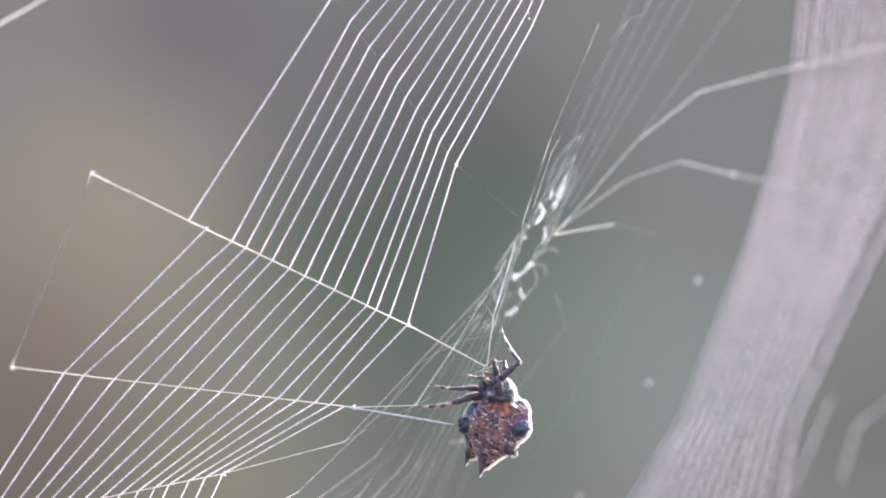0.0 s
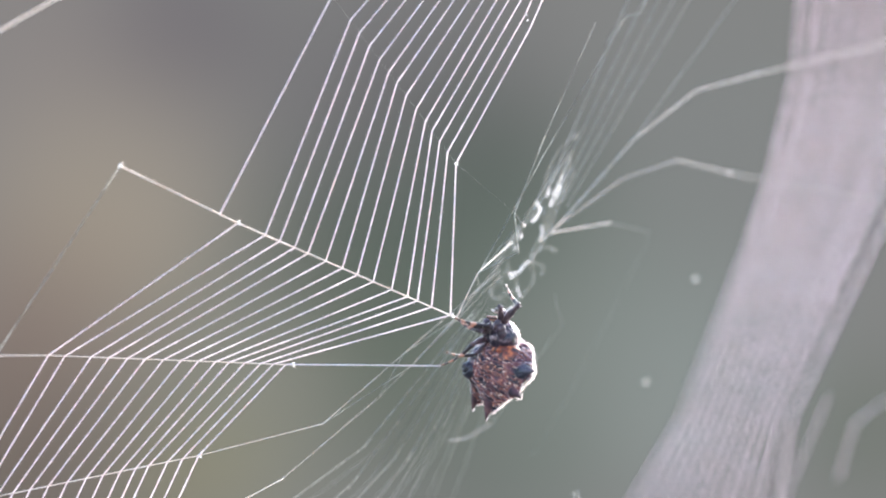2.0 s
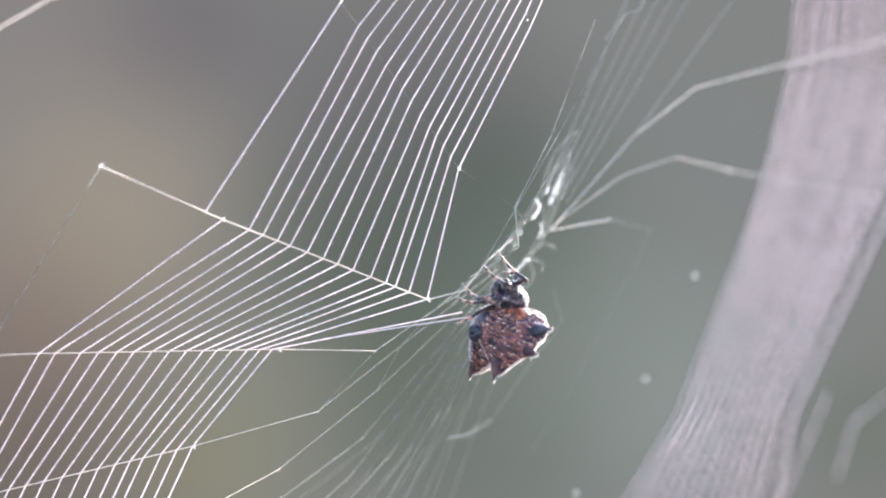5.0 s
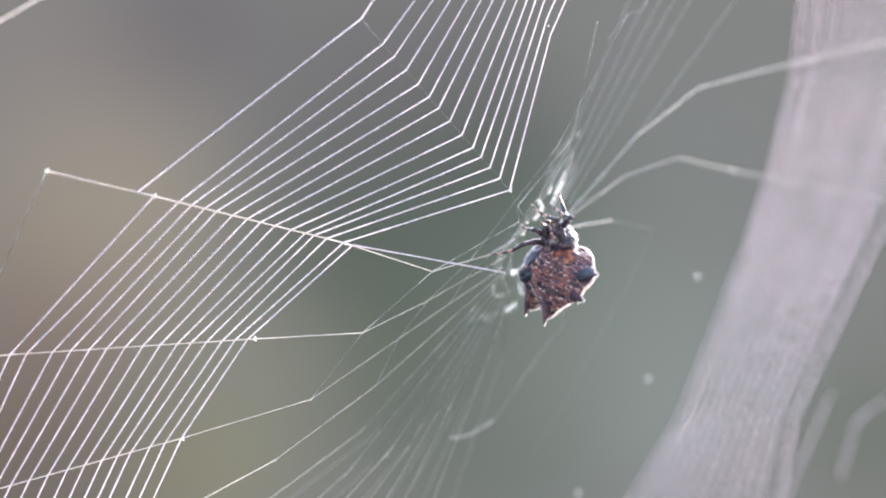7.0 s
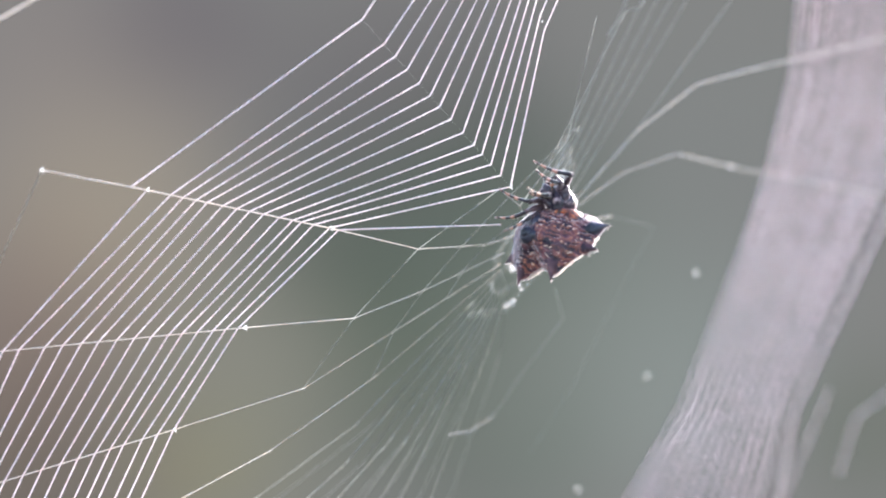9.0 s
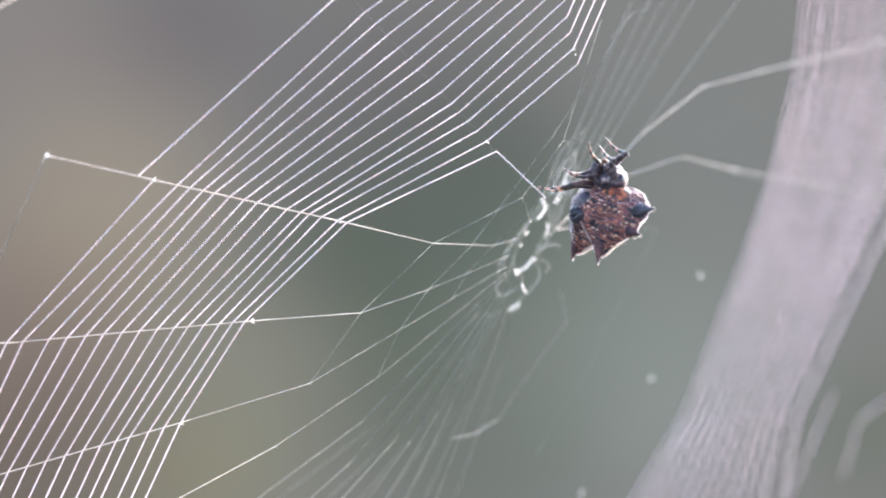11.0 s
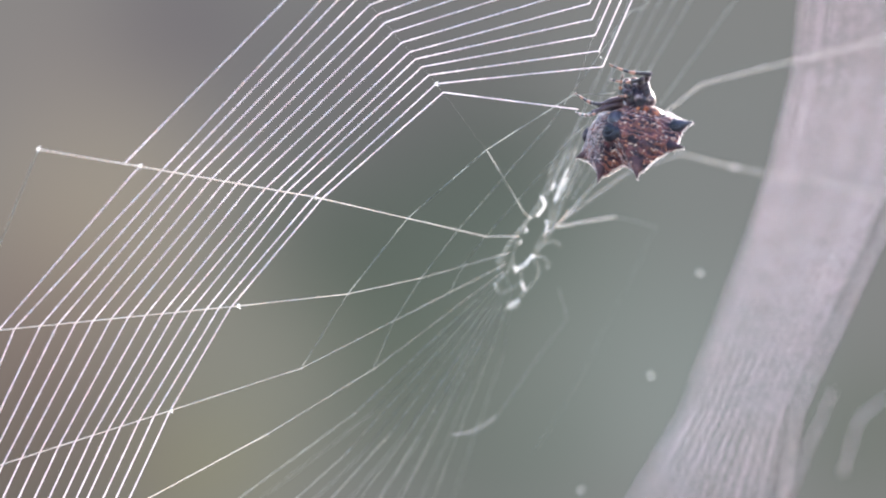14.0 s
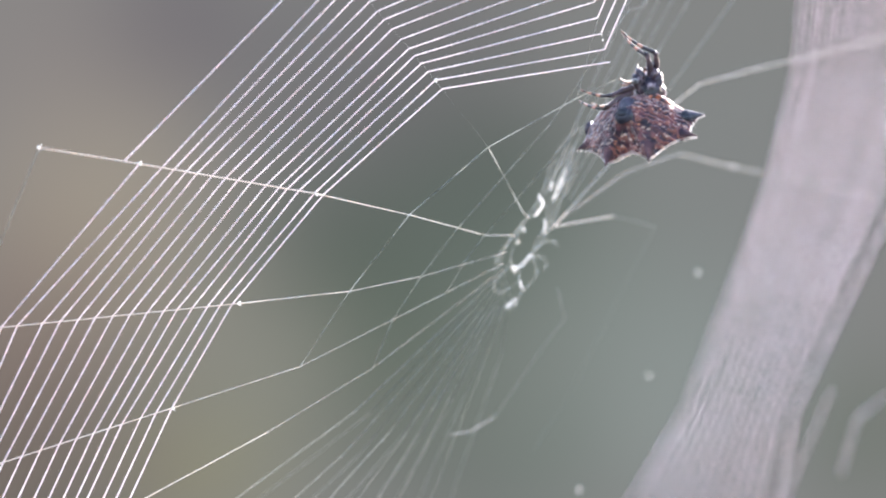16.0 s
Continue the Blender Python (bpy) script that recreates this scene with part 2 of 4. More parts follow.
first1 = np.array([(364.4, 405.8), (388.9, 398.1), (408.8, 392.0), (416.5, 393.5), (421.1, 395.1), (422.6, 392.0), (424.2, 395.1), (424.2, 393.5), (422.6, 393.5), (420.6, 394.1), (394.2, 388.9), (355.5, 380.3), (316.2, 370.1), (287.9, 359.8), (272.6, 347.6), (266.4, 344.5), (264.9, 341.5), (264.9, 336.9), (260.3, 336.9), (261.8, 335.3), (265.3, 331.2), (269.2, 325.3), (272.0, 318.8), (266.5, 311.8), (255.8, 302.7), (249.7, 299.6), (245.1, 298.1), (245.1, 296.5), (246.6, 295.0), (243.5, 291.9), (245.1, 293.5), (245.1, 293.5), (246.6, 290.4)], float)
knot1 = np.array([(723, 576), (760, 564), (782, 556), (790, 556), (799, 559), (800, 561), (799, 562), (798, 563), (796, 562), (787.7, 552.8), (757.9, 530.6), (715.8, 502.1), (672.6, 475), (638.5, 456.3), (609.4, 430.3), (597.2, 421.1), (592.6, 415), (592.6, 408.8), (584.9, 404.3), (588.8, 400.7), (593.1, 398), (596.9, 395.3), (599.3, 391.1), (590.6, 381.3), (570.2, 365.9), (564.1, 359.8), (556.4, 355.2), (556.4, 353.7), (556.4, 349.1), (553.4, 342.9), (554.9, 342.9), (553.4, 341.4), (558, 342.9)], float)
bend1 = np.array([(862, 650), (850, 612), (842, 578), (822, 572), (808, 562), (810, 552), (809, 540), (803, 535), (797, 527), (800, 522), (822, 514), (850, 508), (879.3, 534.4), (878, 522), (765, 481), (757, 474), (752, 468), (750, 458), (740, 441), (776, 452.5), (774.5, 448.2), (771.5, 440.8), (767, 431), (758, 426.6), (738.1, 406.7), (730.5, 399), (722.8, 394.4), (721.3, 392.9), (721.3, 386.8), (718.2, 379.1), (718.2, 379.1), (715.2, 376), (724.3, 380.6)], float)
first0 = np.array([(620, 38), (626, 35), (625, 37), (620, 35), (620, 36), (621, 36), (620, 36), (617, 32), (616, 30), (621.2, 35.2), (633.8, 47.6), (649.7, 62.4), (664.5, 74.8), (674, 80), (678, 78), (680.7, 78), (682, 78), (681.4, 78), (680, 78), (678, 76), (671, 66), (660, 48), (646, 22), (628, -8), (627, -15), (618, -28), (614.3, -34.3), (612, -39), (610, -44.5), (609, -48), (609.5, -48.6), (610, -49), (610, -50)], float)
knot0 = np.array([(807, 290.9), (813.1, 290.9), (811.6, 290.9), (805.4, 289.4), (807, 289.4), (808.5, 290.9), (807, 289.4), (802.4, 286.3), (797.8, 284.8), (797.4, 285.7), (811.9, 298), (834.9, 316), (861.6, 334.2), (889.7, 347.6), (901.9, 336.9), (906.5, 333.8), (909.6, 332.3), (908, 323.1), (903.4, 330.8), (905.3, 323), (898.2, 302.5), (884.7, 274.1), (862, 250), (825, 218), (793.2, 177.6), (782.5, 166.9), (774.8, 157.7), (773.3, 154.7), (771.8, 148.5), (768.7, 143.9), (768.7, 143.9), (768.7, 140.9), (770.2, 142.4)], float)
bend0 = np.array([(926.0, 392.0), (920.6, 387.7), (915.2, 383.4), (912.0, 380.0), (910.8, 377.5), (909.8, 375.4), (909.2, 373.6), (909.0, 372.0), (909.3, 370.4), (910.1, 368.9), (911.2, 367.4), (912.6, 366.1), (913.9, 365.3), (915.0, 365.0), (916.0, 365.0), (917.0, 365.0), (918.1, 365.0), (919.1, 365.0), (920.0, 365.0), (921.0, 364.2), (922.1, 361.6), (923.1, 357.0), (923.7, 350.2), (914.6, 334.3), (887.1, 297.5), (874.8, 285.3), (864.1, 277.6), (862.6, 274.6), (861.0, 265.4), (856.4, 256.2), (854.9, 254.7), (853.4, 251.6), (864.1, 260.8)], float)
first2 = np.array([(113.0, 661.0), (98.0, 646.0), (85.8, 633.9), (84.2, 629.3), (85.8, 629.3), (87.3, 627.8), (85.8, 627.8), (85.8, 623.2), (84.2, 621.7), (78.9, 623.0), (68.9, 626.0), (56.2, 629.7), (42.6, 632.7), (30.0, 634.0), (18.0, 628.0), (14.5, 625.5), (12.0, 624.0), (7.7, 623.0), (5.0, 622.0), (5.7, 619.9), (7.5, 616.7), (9.5, 612.5), (11.3, 607.5), (12.0, 602.0), (4.0, 594.0), (0.0, 590.0), (-2.1, 588.9), (-3.0, 588.0), (-2.7, 584.9), (-2.0, 582.0), (-0.9, 581.1), (0.5, 580.6), (2.0, 580.0)], float)
knot2 = np.array([(625.0, 721.0), (575.0, 686.0), (535.0, 657.0), (516.0, 648.0), (518.0, 646.0), (514.0, 643.0), (512.0, 637.0), (512.0, 632.0), (510.0, 629.0), (503.7, 623.0), (494.0, 618.5), (483.0, 615.0), (472.4, 612.9), (464.0, 614.0), (450.2, 600.2), (442.5, 595.7), (436.4, 591.1), (436.4, 586.5), (433.3, 580.3), (434.7, 576.5), (438.2, 573.8), (442.2, 571.3), (445.7, 568.2), (447.1, 563.5), (433.3, 552.8), (427.2, 546.7), (421.1, 545.1), (421.1, 546.7), (421.1, 542.1), (419.6, 537.5), (422.6, 537.5), (419.6, 535.9), (422.6, 537.5)], float)
bend2 = np.array([(735.0, 718.0), (725.0, 690.0), (740.0, 656.0), (760.0, 648.0), (730.0, 647.0), (690.0, 645.0), (690.0, 634.0), (690.0, 630.0), (672.0, 628.0), (667.0, 625.1), (664.4, 621.3), (662.5, 616.6), (660.0, 610.7), (655.4, 603.3), (641.6, 589.5), (632.4, 581.9), (626.3, 577.3), (627.8, 571.2), (626.3, 563.5), (627.7, 560.0), (631.2, 558.0), (635.2, 556.3), (638.7, 553.9), (640.1, 549.7), (624.8, 535.9), (620.2, 529.8), (614.0, 526.8), (615.6, 525.2), (615.6, 520.6), (614.0, 514.5), (612.5, 514.5), (612.5, 511.4), (618.6, 516.0)], float)
first3 = np.array([(-60.0, 931.0), (-72.2, 918.7), (-72.4, 903.9), (-70.0, 895.0), (-70.0, 892.2), (-70.0, 889.9), (-70.0, 888.5), (-70.0, 888.0), (-70.4, 888.0), (-71.4, 888.0), (-76.6, 888.9), (-84.6, 890.4), (-95.3, 892.5), (-103.6, 894.0), (-106.0, 894.0), (-108.8, 893.6), (-112.1, 892.7), (-114.5, 891.1), (-115.4, 889.1), (-113.9, 885.8), (-112.7, 881.5), (-111.5, 876.7), (-111.3, 871.9), (-111.8, 867.8), (-113.9, 864.8), (-115.0, 863.0), (-115.5, 862.0), (-115.8, 861.1), (-116.1, 860.4), (-116.3, 859.8), (-116.5, 859.2), (-116.7, 858.7), (-117.0, 858.0)], float)
knot3 = np.array([(395.8, 838.5), (377.5, 821.7), (362.2, 811.0), (353.0, 806.4), (353.0, 806.4), (354.5, 803.3), (354.5, 800.3), (353.0, 794.1), (348.4, 792.6), (344.9, 791.2), (342.2, 789.8), (339.5, 788.3), (336.1, 786.3), (331.5, 783.4), (322.3, 775.8), (314.7, 772.7), (311.6, 768.1), (311.6, 765.0), (308.6, 760.4), (310.0, 756.9), (313.4, 754.1), (317.5, 751.3), (320.9, 748.0), (322.3, 743.6), (311.6, 735.9), (307.0, 731.3), (302.4, 729.8), (304.0, 731.3), (302.4, 726.8), (300.9, 722.2), (302.4, 722.2), (300.9, 720.6), (305.5, 722.2)], float)
bend3 = np.array([(609.4, 782.5), (594.1, 767.2), (578.8, 756.4), (571.2, 750.3), (571.2, 750.3), (572.7, 747.3), (574.2, 742.7), (571.2, 736.5), (566.6, 733.5), (564.3, 730.8), (562.9, 728.6), (561.7, 726.1), (560.1, 722.8), (557.4, 718.2), (549.7, 707.4), (542.1, 702.8), (537.5, 698.2), (539.0, 693.7), (537.5, 687.5), (538.8, 684.5), (541.8, 682.6), (545.4, 681.1), (548.4, 678.9), (549.7, 675.3), (539.0, 664.6), (534.4, 660.0), (529.8, 658.4), (531.3, 658.4), (532.9, 652.3), (529.8, 647.7), (529.8, 647.7), (528.3, 646.2), (531.3, 649.2)], float)
bend4 = np.array([(526.8, 871.3), (514.5, 860.6), (505.3, 852.9), (499.2, 848.3), (499.2, 848.3), (502.3, 845.3), (502.3, 842.2), (500.7, 836.1), (494.6, 834.5), (493.6, 832.9), (493.2, 831.4), (492.9, 829.6), (492.4, 827.2), (491.5, 823.8), (486.9, 814.6), (479.3, 811.6), (477.8, 807.0), (477.8, 803.9), (476.2, 799.3), (477.5, 796.5), (480.5, 794.6), (484.2, 792.8), (487.2, 790.5), (488.5, 787.1), (477.8, 779.4), (474.7, 774.8), (473.2, 773.3), (473.2, 773.3), (473.2, 768.7), (470.1, 765.6), (473.2, 764.1), (470.1, 762.6), (473.2, 765.6)], float)
knot00 = np.array([(940.0, 50.0), (944.0, 51.0), (942.0, 53.0), (936.0, 52.0), (937.0, 53.0), (936.8, 52.7), (936.0, 52.0), (931.0, 48.0), (927.0, 47.0), (929.7, 48.5), (936.9, 52.4), (947.1, 57.5), (958.9, 63.0), (972.0, 68.0), (974.0, 63.0), (971.7, 60.1), (968.0, 58.0), (964.8, 56.0), (963.0, 55.0), (968.7, 61.6), (983.2, 77.5), (1002.2, 96.9), (1021.9, 114.0), (1038.0, 123.0), (1050.0, 125.0), (1060.0, 122.0), (1064.0, 119.4), (1066.0, 118.0), (1066.5, 118.5), (1067.0, 120.0), (1069.0, 130.0), (1066.0, 135.0), (1070.0, 88.0)], float)
spinneret = np.array([(803, 752), (790, 703), (785, 663), (783, 650), (780, 648), (795, 634), (805, 622), (798, 611), (792, 594), (815.2, 577.2), (838.4, 560.4), (861.6, 543.6), (870, 545), (900, 520), (893, 483), (893, 452), (893, 432), (890, 411), (886, 398), (905.8, 386), (925.6, 374), (945.4, 362), (965.2, 350), (957, 309), (985, 280), (1008, 269), (1002, 250), (1008, 236), (1024, 194), (1037, 206), (1046, 118), (1048, 105), (1078, 110)], float)
outer2 = np.array([(20.0, 650.0), (8.0, 640.0), (-2.5, 635.1), (-8.0, 632.0), (-8.0, 629.8), (-8.0, 627.9), (-8.0, 626.5), (-8.0, 626.0), (-11.2, 626.6), (-19.5, 628.0), (-30.9, 629.9), (-43.6, 632.1), (-55.6, 634.0), (-65.1, 635.4), (-70.0, 636.0), (-71.9, 634.9), (-73.5, 632.1), (-74.6, 628.5), (-75.0, 625.0), (-74.4, 621.2), (-73.0, 616.5), (-71.1, 611.4), (-68.9, 606.4), (-67.0, 601.9), (-65.6, 598.3), (-65.0, 596.0), (-65.0, 594.7), (-65.0, 593.7), (-65.0, 592.9), (-65.0, 592.2), (-65.0, 591.5), (-65.0, 590.8), (-65.0, 590.0)], float)
corner = np.array([(75.0, 0.0), (83.1, 0.0), (91.3, 0.0), (95.0, 0.0), (95.0, 0.0), (95.0, 0.0), (95.0, 0.0), (95.0, 0.0), (93.6, 0.0), (90.0, 0.0), (85.0, 0.0), (79.2, 0.0), (73.4, 0.0), (68.4, 0.0), (65.0, 0.0), (63.1, 0.0), (61.7, 0.0), (60.3, 0.0), (58.0, 0.0), (52.5, 0.0), (43.0, 0.0), (31.5, 0.0), (19.8, 0.0), (10.0, 0.0), (0.9, 0.0), (-5.0, 0.0), (-6.8, 0.0), (-8.1, 0.0), (-9.0, 0.0), (-9.8, 0.0), (-10.4, 0.0), (-11.1, 0.0), (-12.0, 0.0)], float)
# early on a leg holds the first spoke away from its straight line
kink1 = [(873, 560), (862, 520), (853, 486), (848, 485), (845, 484), (846, 482), (847, 480), (845, 474), (842, 467)]
# where a leg holds the scaffold line, up to 9 seconds
foothold = [(918, 447)] * 9 + [(918, 444), (918, 438), (918, 432), (917, 428), (914, 420), (918, 393), (906, 380), (898, 365), (893, 351), (884, 335)]
# bends of two scaffold lines, and where a leg holds the first of them
knee_a = np.array([(975, 243), (974, 243), (973, 242), (967, 241), (965, 240), (963, 239), (961, 238), (960, 237), (959, 236), (964, 237), (976, 240), (992, 244), (1004, 246), (1010, 247), (1012, 247), (1011, 247), (1009, 248), (1007, 248), (1004, 248), (1002, 249), (1000, 250), (998, 250), (997, 250), (996, 250), (988, 250), (981, 218), (1025, 183), (1023, 178), (1013, 169), (996, 156), (996, 151), (1008, 162), (1021, 174)], float)
knee_b = np.array([(976, 270)] * 3 + [(967, 266)] * 5 + [(966, 264)] * 2 + [(975, 262)] * 2 + [(986, 260)] * 8 + [(978, 242)] * 3 + [(971, 223)] * 10, float)
held_a = np.array([tuple(p) for p in knee_a[:21]] + [(1006, 250), (1028, 250), (1043, 248), (1086, 205), (1084, 183), (1079, 160), (1077, 151), (1088, 165), (1079, 147), (1079, 150), (1083, 146), (1088, 142)], float) + np.array([(6, -10)] * 21 + [(0, 0)] * 12, float)
spider_plan = np.array([(882.6, 675.6), (891, 634), (894.5, 601), (886.6, 580.6), (887.6, 575.8), (901.6, 562.1), (900.3, 551.5), (895.6, 546.9), (890.1, 539.9), (886.2, 528.3), (903.2, 511.8), (929.3, 492.2), (957.3, 470.7), (980.4, 448.1), (990.3, 406.4), (987.3, 381.6), (985.6, 369.1), (996.5, 357.1), (988, 340.7), (988.2, 332.4), (1015.4, 323.1), (1050.7, 312.8), (1077.9, 299.5), (1081.1, 278.2), (1099.2, 232.2), (1117.9, 199.2), (1113, 176), (1118.3, 167.4), (1125.9, 157.4), (1120.5, 142), (1120.8, 135.8), (1120.7, 139.5), (1144.5, 142.5)], float)
spider_turn = [(46.2, 6.3, 1.2), (57.9, 6.1, 0.3), (58, 7.3, 1.7), (53, 6.1, 4.1), (47.4, 6, 3.4), (40.8, -2.4, 1), (34.3, -6, -0.2), (33.4, -7.1, -1.4), (32.6, -10.5, -2), (28.8, -8.3, -0.3), (32, -4.1, 0.5), (38.2, 0.2, 1.2), (44.4, 4.4, 2), (49.6, 6.6, 3.7), (40.7, 6.4, 2.6), (46.9, 3.9, 2.8), (43.2, 0.4, 3.3), (26, -3.9, 3), (19, -11.8, 3.7), (17.4, -10.2, 4.6), (20.9, -6.6, 4.6), (25.4, -3, 3.5), (31.9, 0.5, 3.5), (41.4, 2.1, 3.4), (41.4, 1.7, 3.2), (33.3, -1, 0.7), (40, -1.6, 1.9), (26.8, -3.2, 3.5), (8.2, -7, 6.2), (8.3, -15.8, 7.5), (3.5, -25.7, 6.2), (-10.1, -41.2, 6.6), (-2.8, -17.7, 4)]



def at(u, v, depth):
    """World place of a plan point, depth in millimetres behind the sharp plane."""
    s = (REACH + depth) / REACH
    return Vector(((u - 784) * GRID * s, depth, 1200 + (441 - v) * GRID * s)) / 1000


def lie(u, v):
    """Depth of the resting web: gently towards the lens on one side of the hub, steeply away on the other."""
    n = (u - 940) * 0.88 + (v - 430) * 0.47
    return 8.5 + n * (0.054 if n > 0 else 0.016)


SWAY = [at(784 + du, 441 + dv, 0) - at(784, 441, 0) for du, dv in sway]


def moving(plan, depth):
    """Places in the web's own space, half second by half second."""
    return [at(u, v, depth) - s for (u, v), s in zip(plan, SWAY)]


def still(u, v, depth=None):
    p = at(u, v, lie(u, v) if depth is None else depth)
    return [p] * len(TIMES)


def between(a, b, f):
    return [p.lerp(q, f) for p, q in zip(a, b)]


def offset(a, du, dv, dy=0.0):
    d = Vector((du * GRID, dy, -dv * GRID)) / 1000
    return [p + d for p in a]


def joined(early, depth, start, end, later):
    """Places that follow one list first and glide over to another between two rows."""
    out = []
    first = moving([early[min(i, len(early) - 1)] for i in range(len(TIMES))], depth)
    for i, (p, q) in enumerate(zip(first, later)):
        f = min(1.0, max(0.0, (i - start + 1) / (end - start + 1)))
        out.append(p.lerp(q, f * f * (3 - 2 * f)))
    return out


web = tagged(new("orb_web"), "white silk orb web, half built, pulled taut by its spider", "spider web")
web.location = at(784, 441, 0)
ORIGIN = at(784, 441, 0)
rng = random.Random(4)


def strand_mesh(name, length, radius, beads):
    step = 0.00016 if beads else 0.0012
    n = max(3, int(length / step))
    path = [Vector((0, 0, length * i / n)) for i in range(n + 1)]
    radii = [radius * (1.0 + (beads * rng.random() ** 3 if beads else rng.uniform(-0.1, 0.1))) for _ in path]
    return tube(path, radii, 6, False)


def strand(name, a, b, radius, mat, beads=0.0, label=""):
    """A straight line of silk from a to b; while its ends part, its lengths slide along one another."""
    spans = [(q - p).length for p, q in zip(a, b)]
    low, high = min(spans), max(spans)
    rigid = high - low < 1e-6
    at_rest = rigid and max((p - a[0]).length for p in a) < 1e-7
    count = 1 if rigid else max(2, math.ceil(high / low + 0.02))
    for j in range(count):
        verts, faces = strand_mesh(name, low, radius * (1 - 0.06 * j), beads)
        ob = link_mesh(name, verts, faces, mat, web, label)
        rows = []
        for t, p, q, span in zip(TIMES, a, b, spans):
            way = (q - p).normalized()
            foot = p + way * ((span - low) * (j / (count - 1) if count > 1 else 0)) - ORIGIN
            rows.append((t, Matrix.Translation(foot) @ way.to_track_quat("Z", "Y").to_matrix().to_4x4()))
        if at_rest:
            ob.matrix_basis = rows[0][1]
        else:
            MOVES.append((ob, rows))


def knot(a, size, mat=None):
    bm = bmesh.new()
    bmesh.ops.create_icosphere(bm, subdivisions=2, radius=size)
    for v in bm.verts:
        v.co *= 1 + 0.5 * noise.noise(v.co / size * 1.3 + Vector((rng.random() * 50, 0, 0)))
        v.co.z *= 1.5
        v.co.x += 0.5 * v.co.z * v.co.z / size
    ob = part("silk_knot", bm, mat or SILK_TUFT, web)
    rows = [(t, Matrix.Translation(p - ORIGIN)) for t, p in zip(TIMES, a)]
    if max((p - a[0]).length for p in a) < 1e-7:
        ob.matrix_basis = rows[0][1]
    else:
        MOVES.append((ob, rows))


MOVES = []
CAPTURE, SPOKE, FINE = 0.047e-3, 0.046e-3, 0.042e-3

# spokes in the in-focus half: outer end, first turn, innermost turn, bend, hub
o1, f1, k1, b1 = moving(outer1, -7.0), moving(first1, -4.2), moving(knot1, -0.3), moving(bend1, 0.8)
f0, k0, b0 = moving(first0, -3.6), moving(knot0, -0.3), moving(bend0, 2.5)
o2, f2, k2, b2 = moving(outer2, -7.0), moving(first2, -3.2), moving(knot2, -0.3), moving(bend2, 1.2)
f3, k3, b3 = moving(first3, -3.2), moving(knot3, -0.3), moving(bend3, 1.2)
b4 = moving(bend4, 1.8)
k9 = moving(knot00, -0.4)
h0, h1, h2, h3, h4 = still(938, 386), still(914, 418), still(899, 448), still(893, 468), still(893, 478)
spin = moving(spinneret, -0.6)

LAST = 12
# uneven steps between the turns along a spoke, from the first to the innermost
STEPS1 = (0, 0.077, 0.157, 0.228, 0.324, 0.413, 0.494, 0.58, 0.68, 0.766, 0.82, 0.897, 1)
STEPS0 = (0, 0.087, 0.179, 0.274, 0.361, 0.437, 0.525, 0.62, 0.707, 0.772, 0.844, 0.92, 1)
STEPS2 = (0.067, 0.173, 0.246, 0.322, 0.393, 0.468, 0.54, 0.612, 0.682, 0.738, 0.802, 0.867, 0.92, 0.971)
STEPS3 = (0.075, 0.147, 0.218, 0.289, 0.366, 0.444, 0.523, 0.595, 0.667, 0.731, 0.786, 0.865, 0.929, 0.997)
turns1 = [between(f1, k1, 0.127 + 0.868 * s) for s in STEPS1]
turns0 = [between(f0, k0, s) for s in STEPS0]
turns2 = [between(f2, k2, s) for s in STEPS2]
turns3 = [between(f3, k3, s) for s in STEPS3]
turns9 = [offset(k9, (LAST - j) * (0.3 * (LAST - j) - 7), -28 * (LAST - j)) for j in range(LAST + 1)]
out1_up, out0 = between(f1, k1, -0.085), between(f0, k0, -0.17)

for j in range(LAST + 1):
    strand("spiral_thread", turns2[j], turns1[j], CAPTURE, SILK, 0.45)
    strand("spiral_thread", turns1[j], turns0[j], CAPTURE, SILK, 0.45)
    strand("spiral_thread", turns0[j], turns9[j], CAPTURE, SILK, 0.45)
    strand("spiral_thread", turns9[j], offset(turns9[j], 66, -150), CAPTURE, SILK, 0.45)
for low, high in zip(turns3, turns2):
    strand("spiral_thread", low, high, CAPTURE, SILK, 0.45)
    strand("spiral_thread", low, offset(low, -86, 185), CAPTURE, SILK, 0.45)
strand("spiral_thread", f2, f1, CAPTURE, SILK, 0.45)
strand("spiral_thread", out1_up, out0, CAPTURE * 1.2, SILK, 0.15)
strand("spiral_thread", f3, f2, CAPTURE, SILK, 0.45)
strand("spiral_thread", out0, offset(out0, 90, -140), CAPTURE, SILK, 0.45)

for a, b in ((o1, f1), (f1, k1), (k1, b1)):
    strand("spoke_thread", a, b, SPOKE * 1.15, SILK_DRY)
m1 = joined(kink1, 0.8, 9, 12, offset(between(b1, h1, 0.71), 0, 10))
x1 = between(b1, m1, 0.64)
strand("spoke_thread", b1, m1, SPOKE * 0.75, SILK_DRY)
strand("spoke_thread", m1, h1, SPOKE * 0.85, SILK_DRY)
m2 = offset(between(b2, h2, 0.45), 0, 5)
for a, b, k in ((o2, f2, 0.85), (f2, k2, 0.85), (k2, b2, 0.85), (b2, m2, 0.6), (m2, h2, 0.48), (f3, k3, 0.85), (k3, b3, 0.7), (b3, h3, 0.48)):
    strand("spoke_thread", a, b, SPOKE * k, SILK_DRY)
for a, b, k in ((out0, f0, 0.16), (f0, k0, 0.08), (k0, b0, 0.08)):
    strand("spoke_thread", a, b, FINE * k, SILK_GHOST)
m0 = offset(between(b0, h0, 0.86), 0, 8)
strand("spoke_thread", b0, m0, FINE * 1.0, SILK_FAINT)
